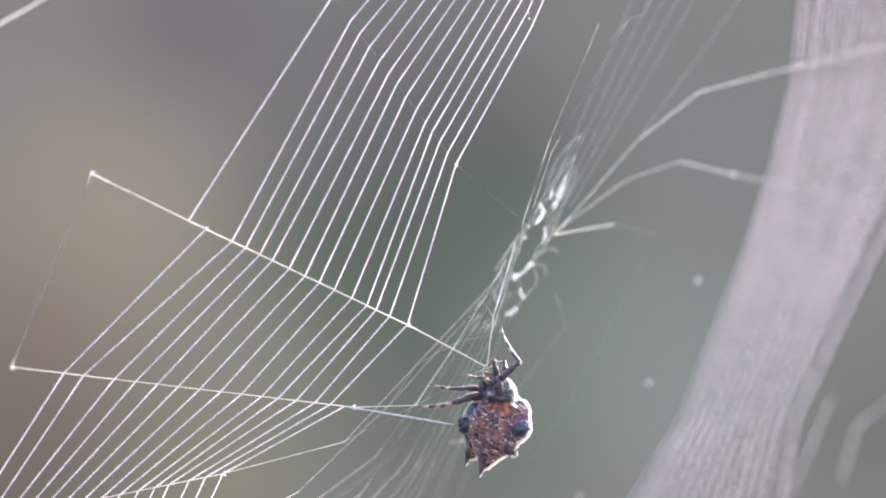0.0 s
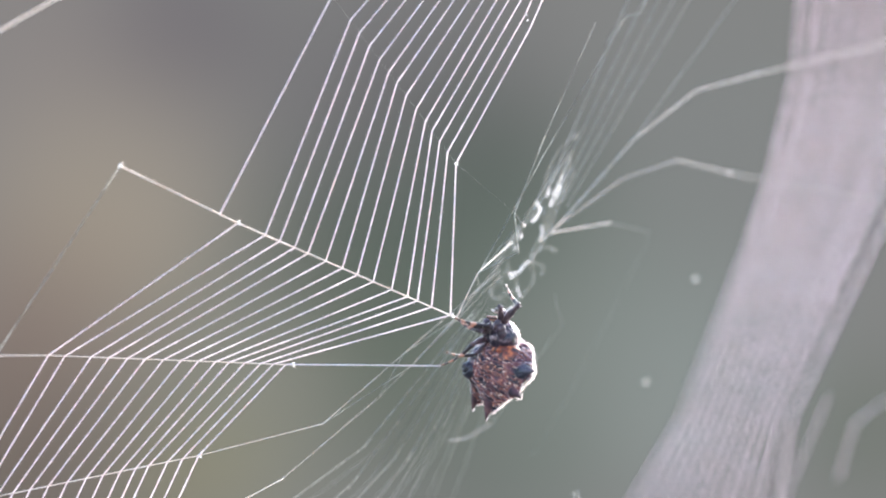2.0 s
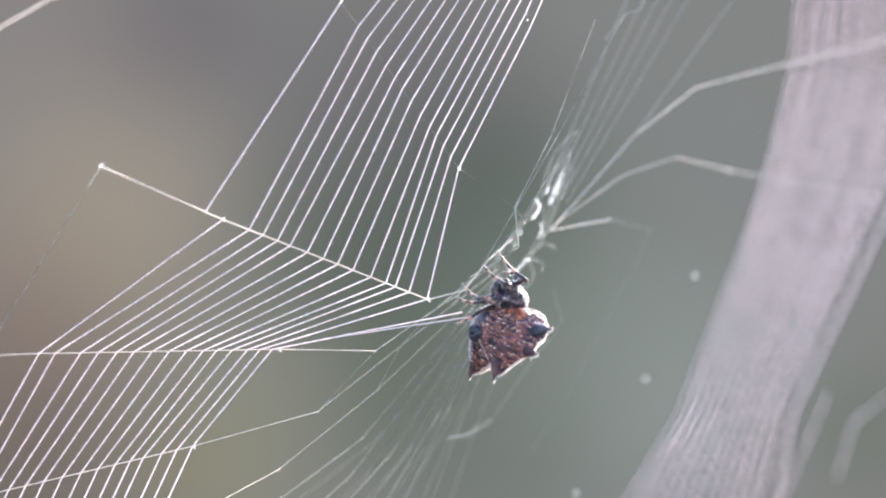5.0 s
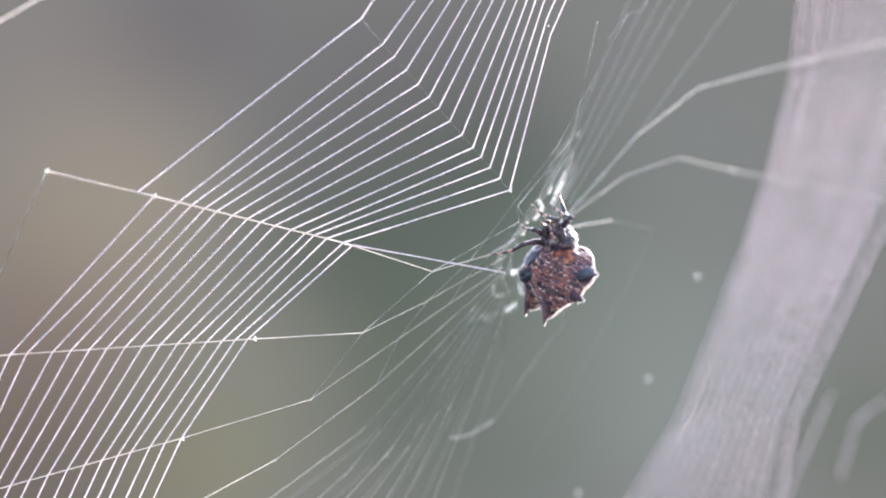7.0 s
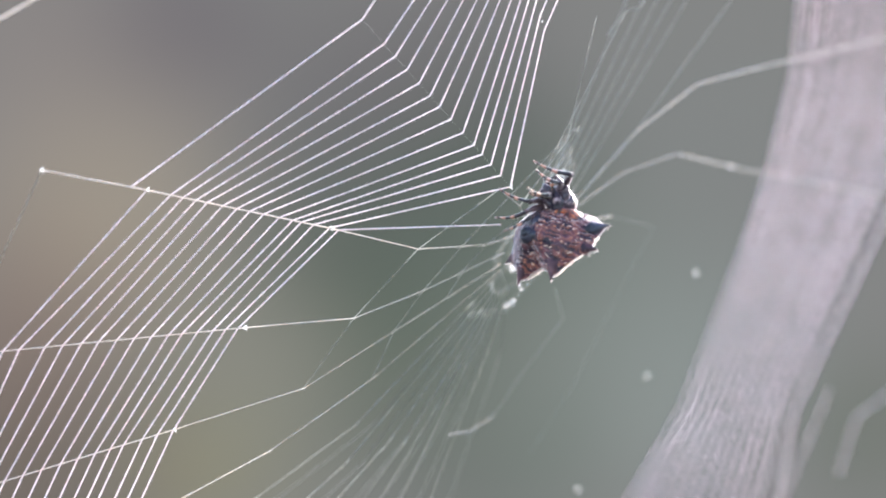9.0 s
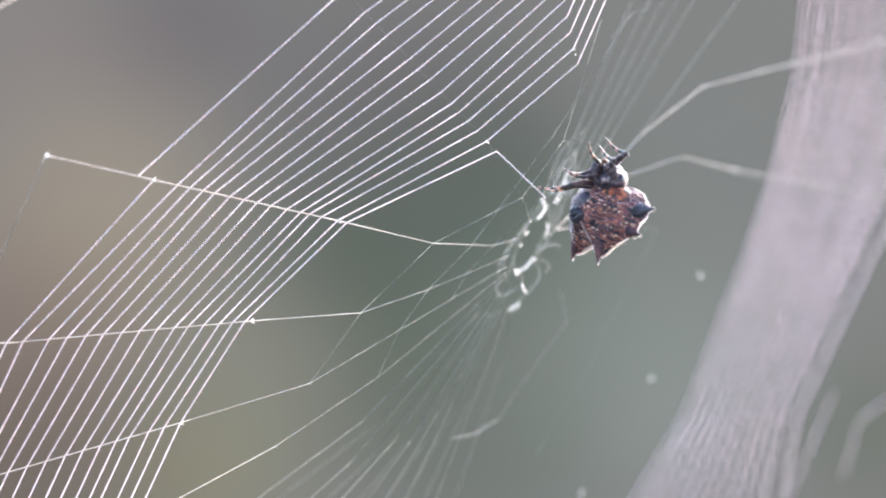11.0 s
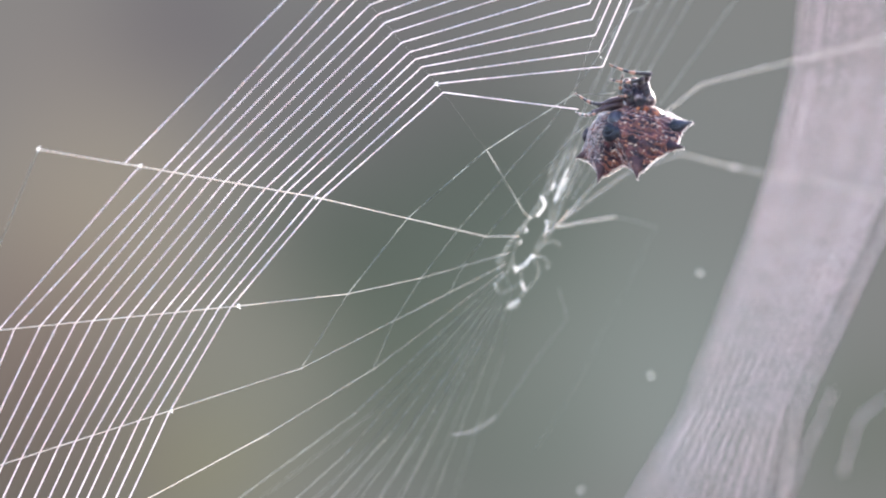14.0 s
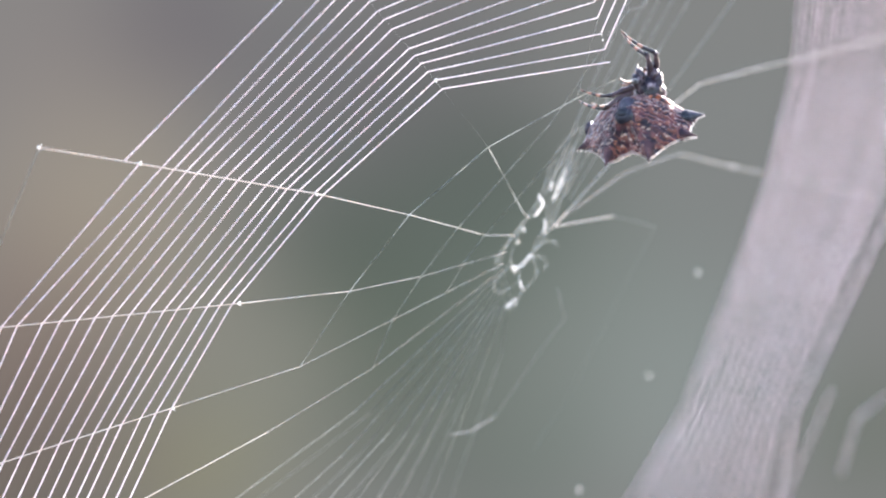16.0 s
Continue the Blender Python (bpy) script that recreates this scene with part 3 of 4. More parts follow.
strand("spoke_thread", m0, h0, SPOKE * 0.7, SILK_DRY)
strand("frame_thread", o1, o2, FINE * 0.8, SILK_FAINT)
c1 = moving(corner, -14.0)
strand("frame_thread", offset(c1, -150, 86), offset(c1, 100, -57), SPOKE * 1.4, SILK_DRY)

# scaffold line that runs across the spokes
held = joined(foothold, 2.0, 19, 22, between(b0, b1, 0.3))
for a, b, k in ((b0, held, 1.2), (held, joined([tuple(q) for q in kink1], 0.8, 9, 12, b1), 0.9), (b1, b2, 0.75), (b2, b3, 0.6)):
    strand("scaffold_thread", a, b, FINE * k * 0.75, SILK_FAINT)
m4 = offset(between(b4, h4, 0.44), 0, 15)
cross = [x1, m2, between(b3, h3, 0.45), m4]
for a, b in zip(cross, cross[1:]):
    strand("scaffold_thread", a, b, FINE * 0.5, SILK_FAINT)
hook1, hook2, grip = moving(knee_a, 3.0), moving(knee_b, 3.5), moving(held_a, 1.5)
strand("scaffold_thread", hook1, b0, FINE * 0.8, SILK_FAINT)
strand("scaffold_thread", still(1062, 30, 4), hook1, FINE * 0.36, SILK_FAINT)
strand("scaffold_thread", hook1, grip, FINE * 0.7, SILK_FAINT)
strand("scaffold_thread", still(1115, 20, 5), hook2, FINE * 0.55, SILK_FAINT)
strand("scaffold_thread", hook2, cross[0], FINE * 0.65, SILK_FAINT)
for a in (hook1, hook2):
    knot(a, 0.03e-3)
# a third, fainter line nearer the hub
inner = [still(1032, 224, 6), between(b0, h0, 0.72), m1, between(b2, h2, 0.72), between(b3, h3, 0.72)]
for a, b in zip(inner, inner[1:]):
    strand("scaffold_thread", a, b, FINE * 0.5, SILK_FAINT)

# the newest turn, drawn from the spinnerets and fixed spoke by spoke
def fixed_later(a, b, start, end):
    out = []
    for t, p, q in zip(TIMES, a, b):
        f = min(1, max(0, (t - start) / (end - start)))
        out.append(p.lerp(q, f * f * (3 - 2 * f)))
    return out


n1, n0, n9 = between(f1, k1, 1.045), between(f0, k0, 1.08), offset(k9, 10, 22)
line1_end = fixed_later(spin, n1, 4.4, 6.0)
n2 = between(f2, k2, 0.972)
strand("drag_line", n2, line1_end, CAPTURE * 1.15, SILK, 0.15)
line2_start = fixed_later(n2, line1_end, 4.4, 6.0)
line2_end = fixed_later(spin, n0, 9.4, 11.0)
strand("drag_line", line2_start, line2_end, CAPTURE * 1.15, SILK, 0.15)
line3_start = fixed_later(line2_start, line2_end, 9.4, 11.0)
line3_end = fixed_later(spin, n9, 15.4, 16.0)
strand("drag_line", line3_start, line3_end, CAPTURE * 1.15, SILK, 0.15)

for a in (o1, f1, k1, k0, k2, k3, o2):
    knot(a, 0.125e-3)
knot(turns9[11], 0.09e-3)
knot(offset(turns9[11], 3, 11), 0.055e-3)
for j in range(4, 10):
    knot(turns0[j], 0.05e-3)
for a in (b1, b2, b3, b4):
    knot(a, 0.06e-3)
for j in range(0, LAST, 2):
    knot(between(turns2[j], turns3[j], 0.07), 0.06e-3)
    knot(between(turns1[j], turns2[j], 0.10), 0.06e-3)

# lower fan of spokes: they swing less the further they lie from the pulled ones
swing = [p - b4[27] for p in b4]
strand("spoke_thread", b4, m4, SPOKE * 0.5, SILK_DRY)
strand("spoke_thread", m4, h4, SPOKE * 0.38, SILK_DRY)
strand("spoke_thread", b4, offset(b4, -380, 205), SPOKE * 0.7, SILK_DRY)
FAN = ((628, 735, 0.72), (612, 806, 0.6), (690, 770, 0.48), (716, 778, 0.4), (770, 722, 0.3), (800, 700, 0.22), (868, 620, 0.1))
for i, (u, v, k) in enumerate(FAN):
    hub = still(894 + i * 2, 482 + i * 5)
    mid = [p + s * k for p, s in zip(still(u, v), swing)]
    root, hub = hub, between(hub, mid, 0.2)
    far = offset(mid, -300 + 25 * i, 220 + 28 * i)
    thin = SPOKE * (0.7, 0.68, 0.66, 0.62, 0.58, 0.52, 0.46)[i]
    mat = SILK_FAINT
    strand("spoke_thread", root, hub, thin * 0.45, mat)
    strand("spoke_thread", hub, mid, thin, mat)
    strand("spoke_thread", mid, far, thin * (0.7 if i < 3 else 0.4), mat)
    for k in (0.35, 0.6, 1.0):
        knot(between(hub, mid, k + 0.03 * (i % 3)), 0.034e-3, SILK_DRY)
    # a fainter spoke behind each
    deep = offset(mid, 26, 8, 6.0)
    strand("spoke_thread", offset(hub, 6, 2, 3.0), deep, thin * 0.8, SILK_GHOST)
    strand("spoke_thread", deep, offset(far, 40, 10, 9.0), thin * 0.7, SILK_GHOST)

# upper fan of spokes
for i, (u, v) in enumerate(((1128, -30), (1158, -30), (1184, -30), (1210, -30), (1240, -30))):
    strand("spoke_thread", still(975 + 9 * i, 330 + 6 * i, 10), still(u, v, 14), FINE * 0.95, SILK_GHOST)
for line in (((1010, 372), (1130, 236), (1322, -30)),
             ((984, 400), (1010, 372), (1130, 236), (1240, 150), (1345, 122), (1620, 56)),
             ((978, 402), (1004, 382), (1110, 306), (1205, 273), (1300, 297), (1620, 358)),
             ((960, 418), (985, 402), (1040, 392), (1088, 384), (1162, 402)),
             ((800, 770), (835, 765), (878, 738), (960, 620), (1003, 565), (988, 510)),
             ((945, 800), (1015, 690), (1092, 540), (1162, 402)),
             ((1080, 64), (1090, 50), (1118, 18), (1142, 13), (1160, -30))):
    for (u, v), (p, q) in zip(line, line[1:]):
        bright = line[0][0] in (984, 960) and u not in (1088,)
        faint = line[0][0] in (1010, 945, 1080) or u in (1088, 878, 960, 1003)
        thin = SPOKE * (0.15 if line[0][0] == 945 else 0.36 if faint and line[0][0] in (960, 800) else 0.8 if faint else 1.2)
        strand("spoke_thread", still(u, v), still(p, q), thin, SILK_DRY if bright else SILK_GHOST if faint else SILK_VEIL)

# far capture turns, one chain of lengths for each turn
INNER = ((1420, -50), (1403, 128), (1362, 300), (1322, 424), (1205, 730), (1085, 930))
OUTER = ((1700, -50), (1668, 128), (1612, 300), (1556, 424), (1412, 730), (1372, 930))
for j in range(14):
    f = 0.885 * (j + 0.03 * math.sin(j * 2.3)) / 12 if j < 13 else 1.0
    chain = [(u + (p - u) * f, v) for (u, v), (p, q) in zip(INNER, OUTER)]
    for n, ((u, v), (p, q)) in enumerate(zip(chain, chain[1:])):
        strand("spiral_thread", still(u, v), still(p, q), SPOKE * (1.6 if j == 13 else 0.75 if j == 0 else 1.0 if n < 3 else 1.25), SILK_FAR)
    # a second set of turns between the others, in the upper half
    if j < 12:
        g = f + 0.0375 + 0.006 * math.sin(j * 1.7)
        chain = [(u + (p - u) * g, v) for (u, v), (p, q) in zip(INNER, OUTER)]
        for (u, v), (p, q) in zip(chain[:4], chain[1:4]):
            strand("spiral_thread", still(u, v), still(p, q), SPOKE, SILK_FAR)
        # below, these thin out and end
        (u, v), (p, q) = chain[3], chain[4]
        for n, k in enumerate((0.8, 0.6, 0.4, 0.25, 0.12)):
            a, b = (n + 0.1 * math.sin(j)) / 6, (n + 1 + 0.1 * math.sin(j)) / 6
            strand("spiral_thread", still(u + (p - u) * a, v + (q - v) * a), still(u + (p - u) * b, v + (q - v) * b), SPOKE * k, SILK_FAR)
for line in (((1474, 690), (1385, 900)), ((1600, 680), (1520, 740), (1490, 840))):
    for (u, v), (p, q) in zip(line, line[1:]):
        strand("spiral_thread", still(u, v), still(p, q), SPOKE * 0.9, SILK_FAR)
for u, v in ((1237, 484), (1150, 666), (1345, 122), (1298, 296), (1433, 670), (1205, 774), (1318, 558), (1027, 868), (1525, 735)):
    knot(still(u, v), 0.1e-3)

# hub: frayed loops round an open slit, with tufts of white silk


def hub_line(line, radius, mat, seed):
    """A slack line of silk through plan points, rounded and a little uneven."""
    r = random.Random(seed)
    pts = [Vector(p) for p in line]
    pts = [pts[0] * 2 - pts[1]] + pts + [pts[-1] * 2 - pts[-2]]
    path = []
    for a, b, c, d in zip(pts, pts[1:], pts[2:], pts[3:]):
        for i in range(6):
            f = i / 6
            q = 0.5 * (2 * b + (c - a) * f + (2 * a - 5 * b + 4 * c - d) * f * f + (3 * b - a - 3 * c + d) * f ** 3)
            q += Vector((r.uniform(-1, 1), r.uniform(-1, 1)))
            path.append(at(q.x, q.y, lie(q.x, q.y) + r.uniform(-0.3, 0.3)) - ORIGIN)
    verts, faces = tube(path, [radius * r.uniform(0.8, 1.2) for _ in path], 6)
    link_mesh("hub_loop", verts, faces, mat, web)


HUB_EDGES = (((1004, 300), (985, 345), (965, 362), (940, 384), (912, 416), (893, 440), (876, 468)),
             ((970, 362), (970, 394), (953, 426), (940, 452), (917, 473)),
             ((996, 327), (984, 355), (972, 392), (958, 424)),
             ((1010, 290), (978, 333), (958, 352), (926, 400), (908, 446), (907, 466)))
HUB_FRAY = (((940, 452), (955, 455), (967, 460), (969, 470), (964, 478)),
            ((940, 455), (950, 470), (952, 486), (946, 497), (927, 517), (910, 538)),
            ((907, 464), (910, 472), (920, 473), (921, 490), (922, 500), (904, 510), (887, 520)),
            ((876, 500), (879, 516), (887, 520), (896, 516)),
            ((905, 462), (896, 482), (882, 494), (876, 506), (880, 516)),
            ((972, 304), (985, 275), (1005, 248), (1025, 229), (1031, 240)),
            ((994, 298), (1004, 277), (1015, 267), (1017, 276)),
            ((948, 444), (962, 432), (974, 428), (986, 430), (990, 438)))
HUB_LOOPS = (((955, 352), (985, 300), (1008, 262), (1018, 268), (1000, 312)), ((968, 345), (995, 292), (1012, 275), (1016, 284), (1000, 325)),
             ((978, 352), (1002, 310), (1020, 290), (1022, 300), (1002, 340)), ((948, 372), (962, 340), (972, 310), (990, 280)),
             ((1008, 318), (990, 360), (976, 400), (958, 434), (944, 452)), ((1016, 312), (998, 352), (982, 392), (964, 428), (948, 446)),
             ((936, 384), (916, 408), (896, 436), (884, 462), (880, 486)), ((930, 396), (908, 424), (892, 452), (888, 476)))
for i, line in enumerate(HUB_LOOPS):
    hub_line(line, FINE * 0.8, SILK_SLACK, 50 + i)
for i, line in enumerate(HUB_EDGES):
    hub_line(line, FINE * 0.8, SILK_SLACK, i)
for i, line in enumerate(HUB_FRAY):
    hub_line(line, FINE * 1.1, SILK_SLACK, 20 + i)


def floss(line, wide, seed):
    """Thick white silk: loose strands laid side by side along plan points."""
    r = random.Random(seed)
    verts, faces = [], []
    for k in range(16):
        path = []
        shift = Vector((r.gauss(0, 0.6), r.gauss(0, 0.6))) * wide
        for (u, v), (p, q) in zip(line, line[1:]):
            for i in range(4):
                f = i / 4
                x, y = u + (p - u) * f + shift.x + r.gauss(0, 0.38) * wide, v + (q - v) * f + shift.y + r.gauss(0, 0.38) * wide
                path.append(at(x, y, lie(x, y) + r.gauss(0, 0.4) * wide * GRID) - ORIGIN)
        v0, f0_ = tube(path, [wide * GRID / 1000 * r.uniform(0.04, 0.11) for _ in path], 6)
        faces += [tuple(n + len(verts) for n in f) for f in f0_]
        verts += v0
    link_mesh("silk_tuft", verts, faces, SILK_TUFT, web, "bright white flossy silk tuft")


HUB_FLOSS = ((((908, 474), (916, 477), (927, 471), (934, 463), (942, 451)), 3.2), (((1000, 314), (994, 328), (986, 342)), 4.6),
             (((986, 345), (983, 357)), 4.4), (((981, 326), (975, 340)), 3.6), (((956, 348), (964, 360), (959, 372), (946, 386)), 3.4),
             (((900, 545), (909, 538), (918, 531)), 4.4), (((966, 390), (968, 404), (962, 413)), 2.6), (((932, 405), (926, 414)), 2.4),
             (((921, 426), (917, 434)), 2.2), (((916, 476), (909, 484)), 3.0), (((940, 452), (948, 457)), 2.6), (((922, 497), (926, 510), (931, 517)), 2.2), (((1004, 300), (1000, 312)), 2.6))
for i, (line, wide) in enumerate(HUB_FLOSS):
    floss(line, wide * 0.8, i)

# ---- surroundings ----
bm = bmesh.new()
bmesh.ops.create_grid(bm, x_segments=60, y_segments=60, size=60)
for v in bm.verts:
    v.co.z = 0.06 * noise.noise(v.co * 0.35)
ground = part("ground", bm, GRASS, None)
tagged(ground, "green and straw coloured meadow grass", "ground", kind="structure")
bm = bmesh.new()
bmesh.ops.create_grid(bm, x_segments=24, y_segments=10, size=1.0)
for v in bm.verts:
    x, z = v.co.x * 1.6, v.co.y * 0.82 - 0.42
    v.co = Vector((x, -0.25 * x * x, z))
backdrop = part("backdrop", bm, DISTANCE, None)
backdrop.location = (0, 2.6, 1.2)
tagged(backdrop, "glowing sheet painted as hazy grey-green distance of blurred foliage", "backdrop", kind="structure")

# ---- the spider ----
# Its own space: z towards the head, x across, -y the belly side, which faces the lens; origin in the carapace.
MM = GRID / 1000
SPIDER_DEPTH = -0.8
spider = tagged(new("spider"), "small spiny orb-weaver spider, rust brown with dark tubercles", "spider")
srng = random.Random(11)

# The abdomen is a six-thorned shield with a humped belly. Its space: x to one flank, y to the tail, z out of the belly.
FLANK = Vector((-0.89, 0.44, 0.09)).normalized()
TAIL = Vector((-0.33, -0.47, -0.80))
TAIL = (TAIL - FLANK * TAIL.dot(FLANK)).normalized()
BELLY = FLANK.cross(TAIL)
SHIELD_AT = Vector((-26, 17, -113)) * MM
# half of the shield's rim, from the head end round one flank to the tail: across, towards the tail
RIM = ((0, -86), (40, -87), (76, -73), (97, -50), (97, -30), (91, -8), (78, 13), (54, 29), (35, 40), (17, 32), (0, 29))
# thorns: foot, tip, how far the foot spreads
THORNS = ((96, -46, 12), (124, -58, 6), 30), ((88, -4, 8), (115, -2, 2), 28), ((36, 34, 16), (41, 66, 8), 36)


def rim_at(deg):
    """Distance from the middle to the rim; 0 degrees points to the head, 180 to the tail."""
    deg = abs((deg + 180) % 360 - 180)
    turned = [(math.degrees(math.atan2(x, -y)), math.hypot(x, y)) for x, y in RIM]
    for (a, r), (b, q) in zip(turned, turned[1:]):
        if deg <= b:
            f = (deg - a) / (b - a)
            f = 0.5 * f + 0.5 * f * f * (3 - 2 * f)
            return r + (q - r) * f
    return turned[-1][1]


def belly_height(x, y):
    """Height of the belly over the shield's plane."""
    f = math.hypot(x, y) / rim_at(math.degrees(math.atan2(x, -y)))
    full = 1.65 + 3.0 * max(0.0, -y / (math.hypot(x, y) + 1e-6)) ** 2
    return 9 + 66 * max(0.0, 1 - f ** full)


abdomen = new("abdomen")
abdomen.parent = spider
abdomen.matrix_basis = Matrix.Translation(SHIELD_AT) @ Matrix((FLANK, TAIL, BELLY)).transposed().to_4x4()
GROWN = [(Vector((k * foot[0], *foot[1:])) * MM, Vector((k * tip[0], *tip[1:])) * MM, spread * MM) for foot, tip, spread in THORNS for k in (1, -1)]
# the forward thorn of one flank is worn short
GROWN[0] = (GROWN[0][0], GROWN[0][0].lerp(GROWN[0][1], 0.2), GROWN[0][2])
GROWN[1] = (GROWN[1][0], GROWN[1][0].lerp(GROWN[1][1], 0.8), GROWN[1][2])


def drawn_out(p):
    """Thorns draw the skin round their feet outwards."""
    pull = Vector((0, 0, 0))
    for foot, tip, spread in GROWN:
        d = (p - foot).length / spread
        if d < 1:
            pull += (tip - foot) * 0.50 * (1 - d) ** 1.2
    return p + pull


def skin(height, rough):
    """One side of the shield as rings round its middle."""
    rings, sides = 44, 150
    verts, faces = [], []
    for i in range(rings + 1):
        f = (i / rings) ** 0.8
        for k in range(sides):
            deg = 360 * k / sides
            w = radians(deg)
            r = rim_at(deg) * f * (1 if rough > 0.9 else 0.93)
            x, y = math.sin(w) * r, -math.cos(w) * r
            p = Vector((x, y, height(x, y, f))) * MM
            p += Vector((x, y, 40)).normalized() * MM * rough * f ** 0.3 * (2.6 * noise.noise(p * 1700) + 1.6 * noise.noise(p * 5200) + 0.8 * noise.noise(p * 13000))
            verts.append(drawn_out(p))
    for i in range(rings):
        for k in range(sides):
            n = (k + 1) % sides
            quad = (i * sides + k, i * sides + n, (i + 1) * sides + n, (i + 1) * sides + k)
            faces.append(tuple(reversed(quad)) if rough > 0.9 else quad)
    return verts, faces


verts, faces = skin(lambda x, y, f: belly_height(x, y), 1.0)
belly = link_mesh("belly", verts, faces, SHELL, abdomen, "mottled rust brown belly with rows of cream flecks")
verts, faces = skin(lambda x, y, f: 8 - (12 + 13 * math.exp(-((y + 55) / 35) ** 2) + 6 * math.exp(-((x + 72) / 30) ** 2 - ((y + 52) / 28) ** 2)) * (1 - f ** 6) ** 0.8, 0.5)
back = link_mesh("back", verts, faces, BACK, abdomen, "pale cream hairy back")


def spine(base, tip, width, mat):
    """A thorn: flared foot, slightly curved, needle tip."""
    way = tip - base
    bend = Vector((0, 0, 1)) * way.length * 0.05
    path, radii = [], []
    for i in range(13):
        f = i / 12
        path.append(base + way * f + bend * math.sin(f * math.pi))
        radii.append(width * ((1 - f) ** 1.4 * 0.96 + 0.04) * (1 + 0.05 * srng.uniform(-1, 1)))
    verts, faces = tube(path, radii, 14)
    return link_mesh("spine", verts, faces, mat, abdomen, "dark violet pointed spine")


def boss(name, place, out, size, height, profile, mat, label):
    """A round knob turned about the direction out."""
    c = Vector(place) * MM
    out = Vector(out).normalized()
    across = out.cross(Vector((0.1, 1, 0.2))).normalized()
    up = across.cross(out)
    verts, faces = [], []
    sides = 28
    for r, h in profile:
        for k in range(sides):
            w = 2 * math.pi * k / sides
            q = c + (across * math.cos(w) + up * math.sin(w)) * r * size * MM + out * h * height * MM
            verts.append(q + out * 0.7 * MM * noise.noise(q * 9000))
    for i in range(len(profile) - 1):
        for k in range(sides):
            n = (k + 1) % sides
            faces.append((i * sides + k, i * sides + n, (i + 1) * sides + n, (i + 1) * sides + k))
    faces.append(tuple(range((len(profile) - 1) * sides, len(profile) * sides)))
    return link_mesh(name, verts, faces, mat, abdomen, label)


for n, (foot, tip, spread) in enumerate(GROWN):
    # the forward pair is thicker and blue-black down to the foot
    spine(foot.lerp(tip, -0.15 if n < 2 else -0.05), tip, (15, 15, 12, 12, 16, 16)[n] * MM, (GREY_SKIN, TIP, THORN)[min(n, 2)])
RINGED = ((1.42, -0.75), (1.34, -0.2), (1.22, 0.12), (1.10, 0.22), (1.0, 0.18), (0.95, 0.06), (0.90, 0.22), (0.80, 0.52), (0.68, 0.68), (0.56, 0.70), (0.50, 0.62), (0.42, 0.78), (0.28, 0.92), (0.12, 0.98), (0.04, 0.98))
DOMED = ((1.25, -0.6), (1.15, -0.15), (1.0, 0.15), (0.85, 0.4), (0.65, 0.65), (0.4, 0.85), (0.2, 0.95), (0.05, 0.98))
boss("spinneret", (0, 3, 73), (0.02, 0.0, 1), 12.5, 12, RINGED, BOSS, "ringed blue-black knob of spinnerets")
boss("hump", (0, -28, 72), (0, -0.25, 1), 15, 11, DOMED, GREY_SKIN, "smooth grey violet hump")
boss("patch", (-53, -61, 44), (-0.45, -0.65, 0.6), 17, 6, DOMED, RUST, "rust orange patch")
boss("tubercle", (-92, -43, 22), (-0.42, -0.18, 0.9), 10, 6, RINGED, BOSS, "round blue-black tubercle")

# rust collar between carapace and abdomen, and the pale bristles on the shell
bm = bmesh.new()
bmesh.ops.create_icosphere(bm, subdivisions=3, radius=1)
for v in bm.verts:
    k = 1 + 0.12 * noise.noise(v.co * 3)
    v.co = Vector((v.co.x * 22 * k + 8, v.co.y * 22 * k - 6, v.co.z * 9 * k - 41)) * MM
part("collar", bm, RUST, spider, "rust orange collar behind the carapace")


def blade(p, n, long, thick):
    """A hair: a flat tapering blade, slightly bent, turned at random about its length."""
    way = (n + Vector((srng.gauss(0, 0.3), srng.gauss(0, 0.3), srng.gauss(0, 0.3)))).normalized()
    long *= srng.uniform(0.5, 1.1)
    side = way.cross(Vector((srng.gauss(0, 1), srng.gauss(0, 1), srng.gauss(0, 1)))).normalized()
    mid = p + way * long * 0.55 + side.cross(way) * long * srng.uniform(-0.1, 0.1)
    return [p + side * thick, p - side * thick, mid - side * thick * 0.7, mid + side * thick * 0.7, p + way * long]


def bristles(name, count, parent, place, mat, long, thick):
    verts, faces = [], []
    for _ in range(count):
        p, n = place()
        k = len(verts)
        verts += blade(p, n, long, thick)
        faces += [(k, k + 1, k + 2, k + 3), (k + 3, k + 2, k + 4)]
    ob = link_mesh(name, verts, faces, mat, parent)
    tagged(ob, kind="stuff")
    return ob


def add_hairs(ob, count, place, long, thick):
    """Fine hairs that belong to the mesh itself, in a second material."""
    me = ob.data
    bm = bmesh.new()
    bm.from_mesh(me)
    me.materials.append(HAIR)
    for _ in range(count):
        p, n = place()
        vs = [bm.verts.new(q) for q in blade(p, n, long, thick)]
        for loop in (vs[:4], (vs[3], vs[2], vs[4])):
            bm.faces.new(loop).material_index = 1
    bm.to_mesh(me)
    bm.free()


OUTWARD = abdomen.matrix_basis.to_3x3()
BARE = Vector((0.5, -0.87, 0.0))


def on_belly():
    """The side turned towards the web is almost bald."""
    while True:
        poly = belly.data.polygons[srng.randrange(len(belly.data.polygons))]
        if srng.random() * 1.2e-8 < poly.area and ((OUTWARD @ poly.normal).dot(BARE) < 0.5 or srng.random() < 0.07):
            return poly.center.copy(), poly.normal.copy()


def on_back():
    while True:
        poly = back.data.polygons[srng.randrange(len(back.data.polygons))]
        if srng.random() * 1.2e-8 < poly.area:
            return poly.center.copy(), (poly.normal + poly.center.normalized() * 0.9).normalized()


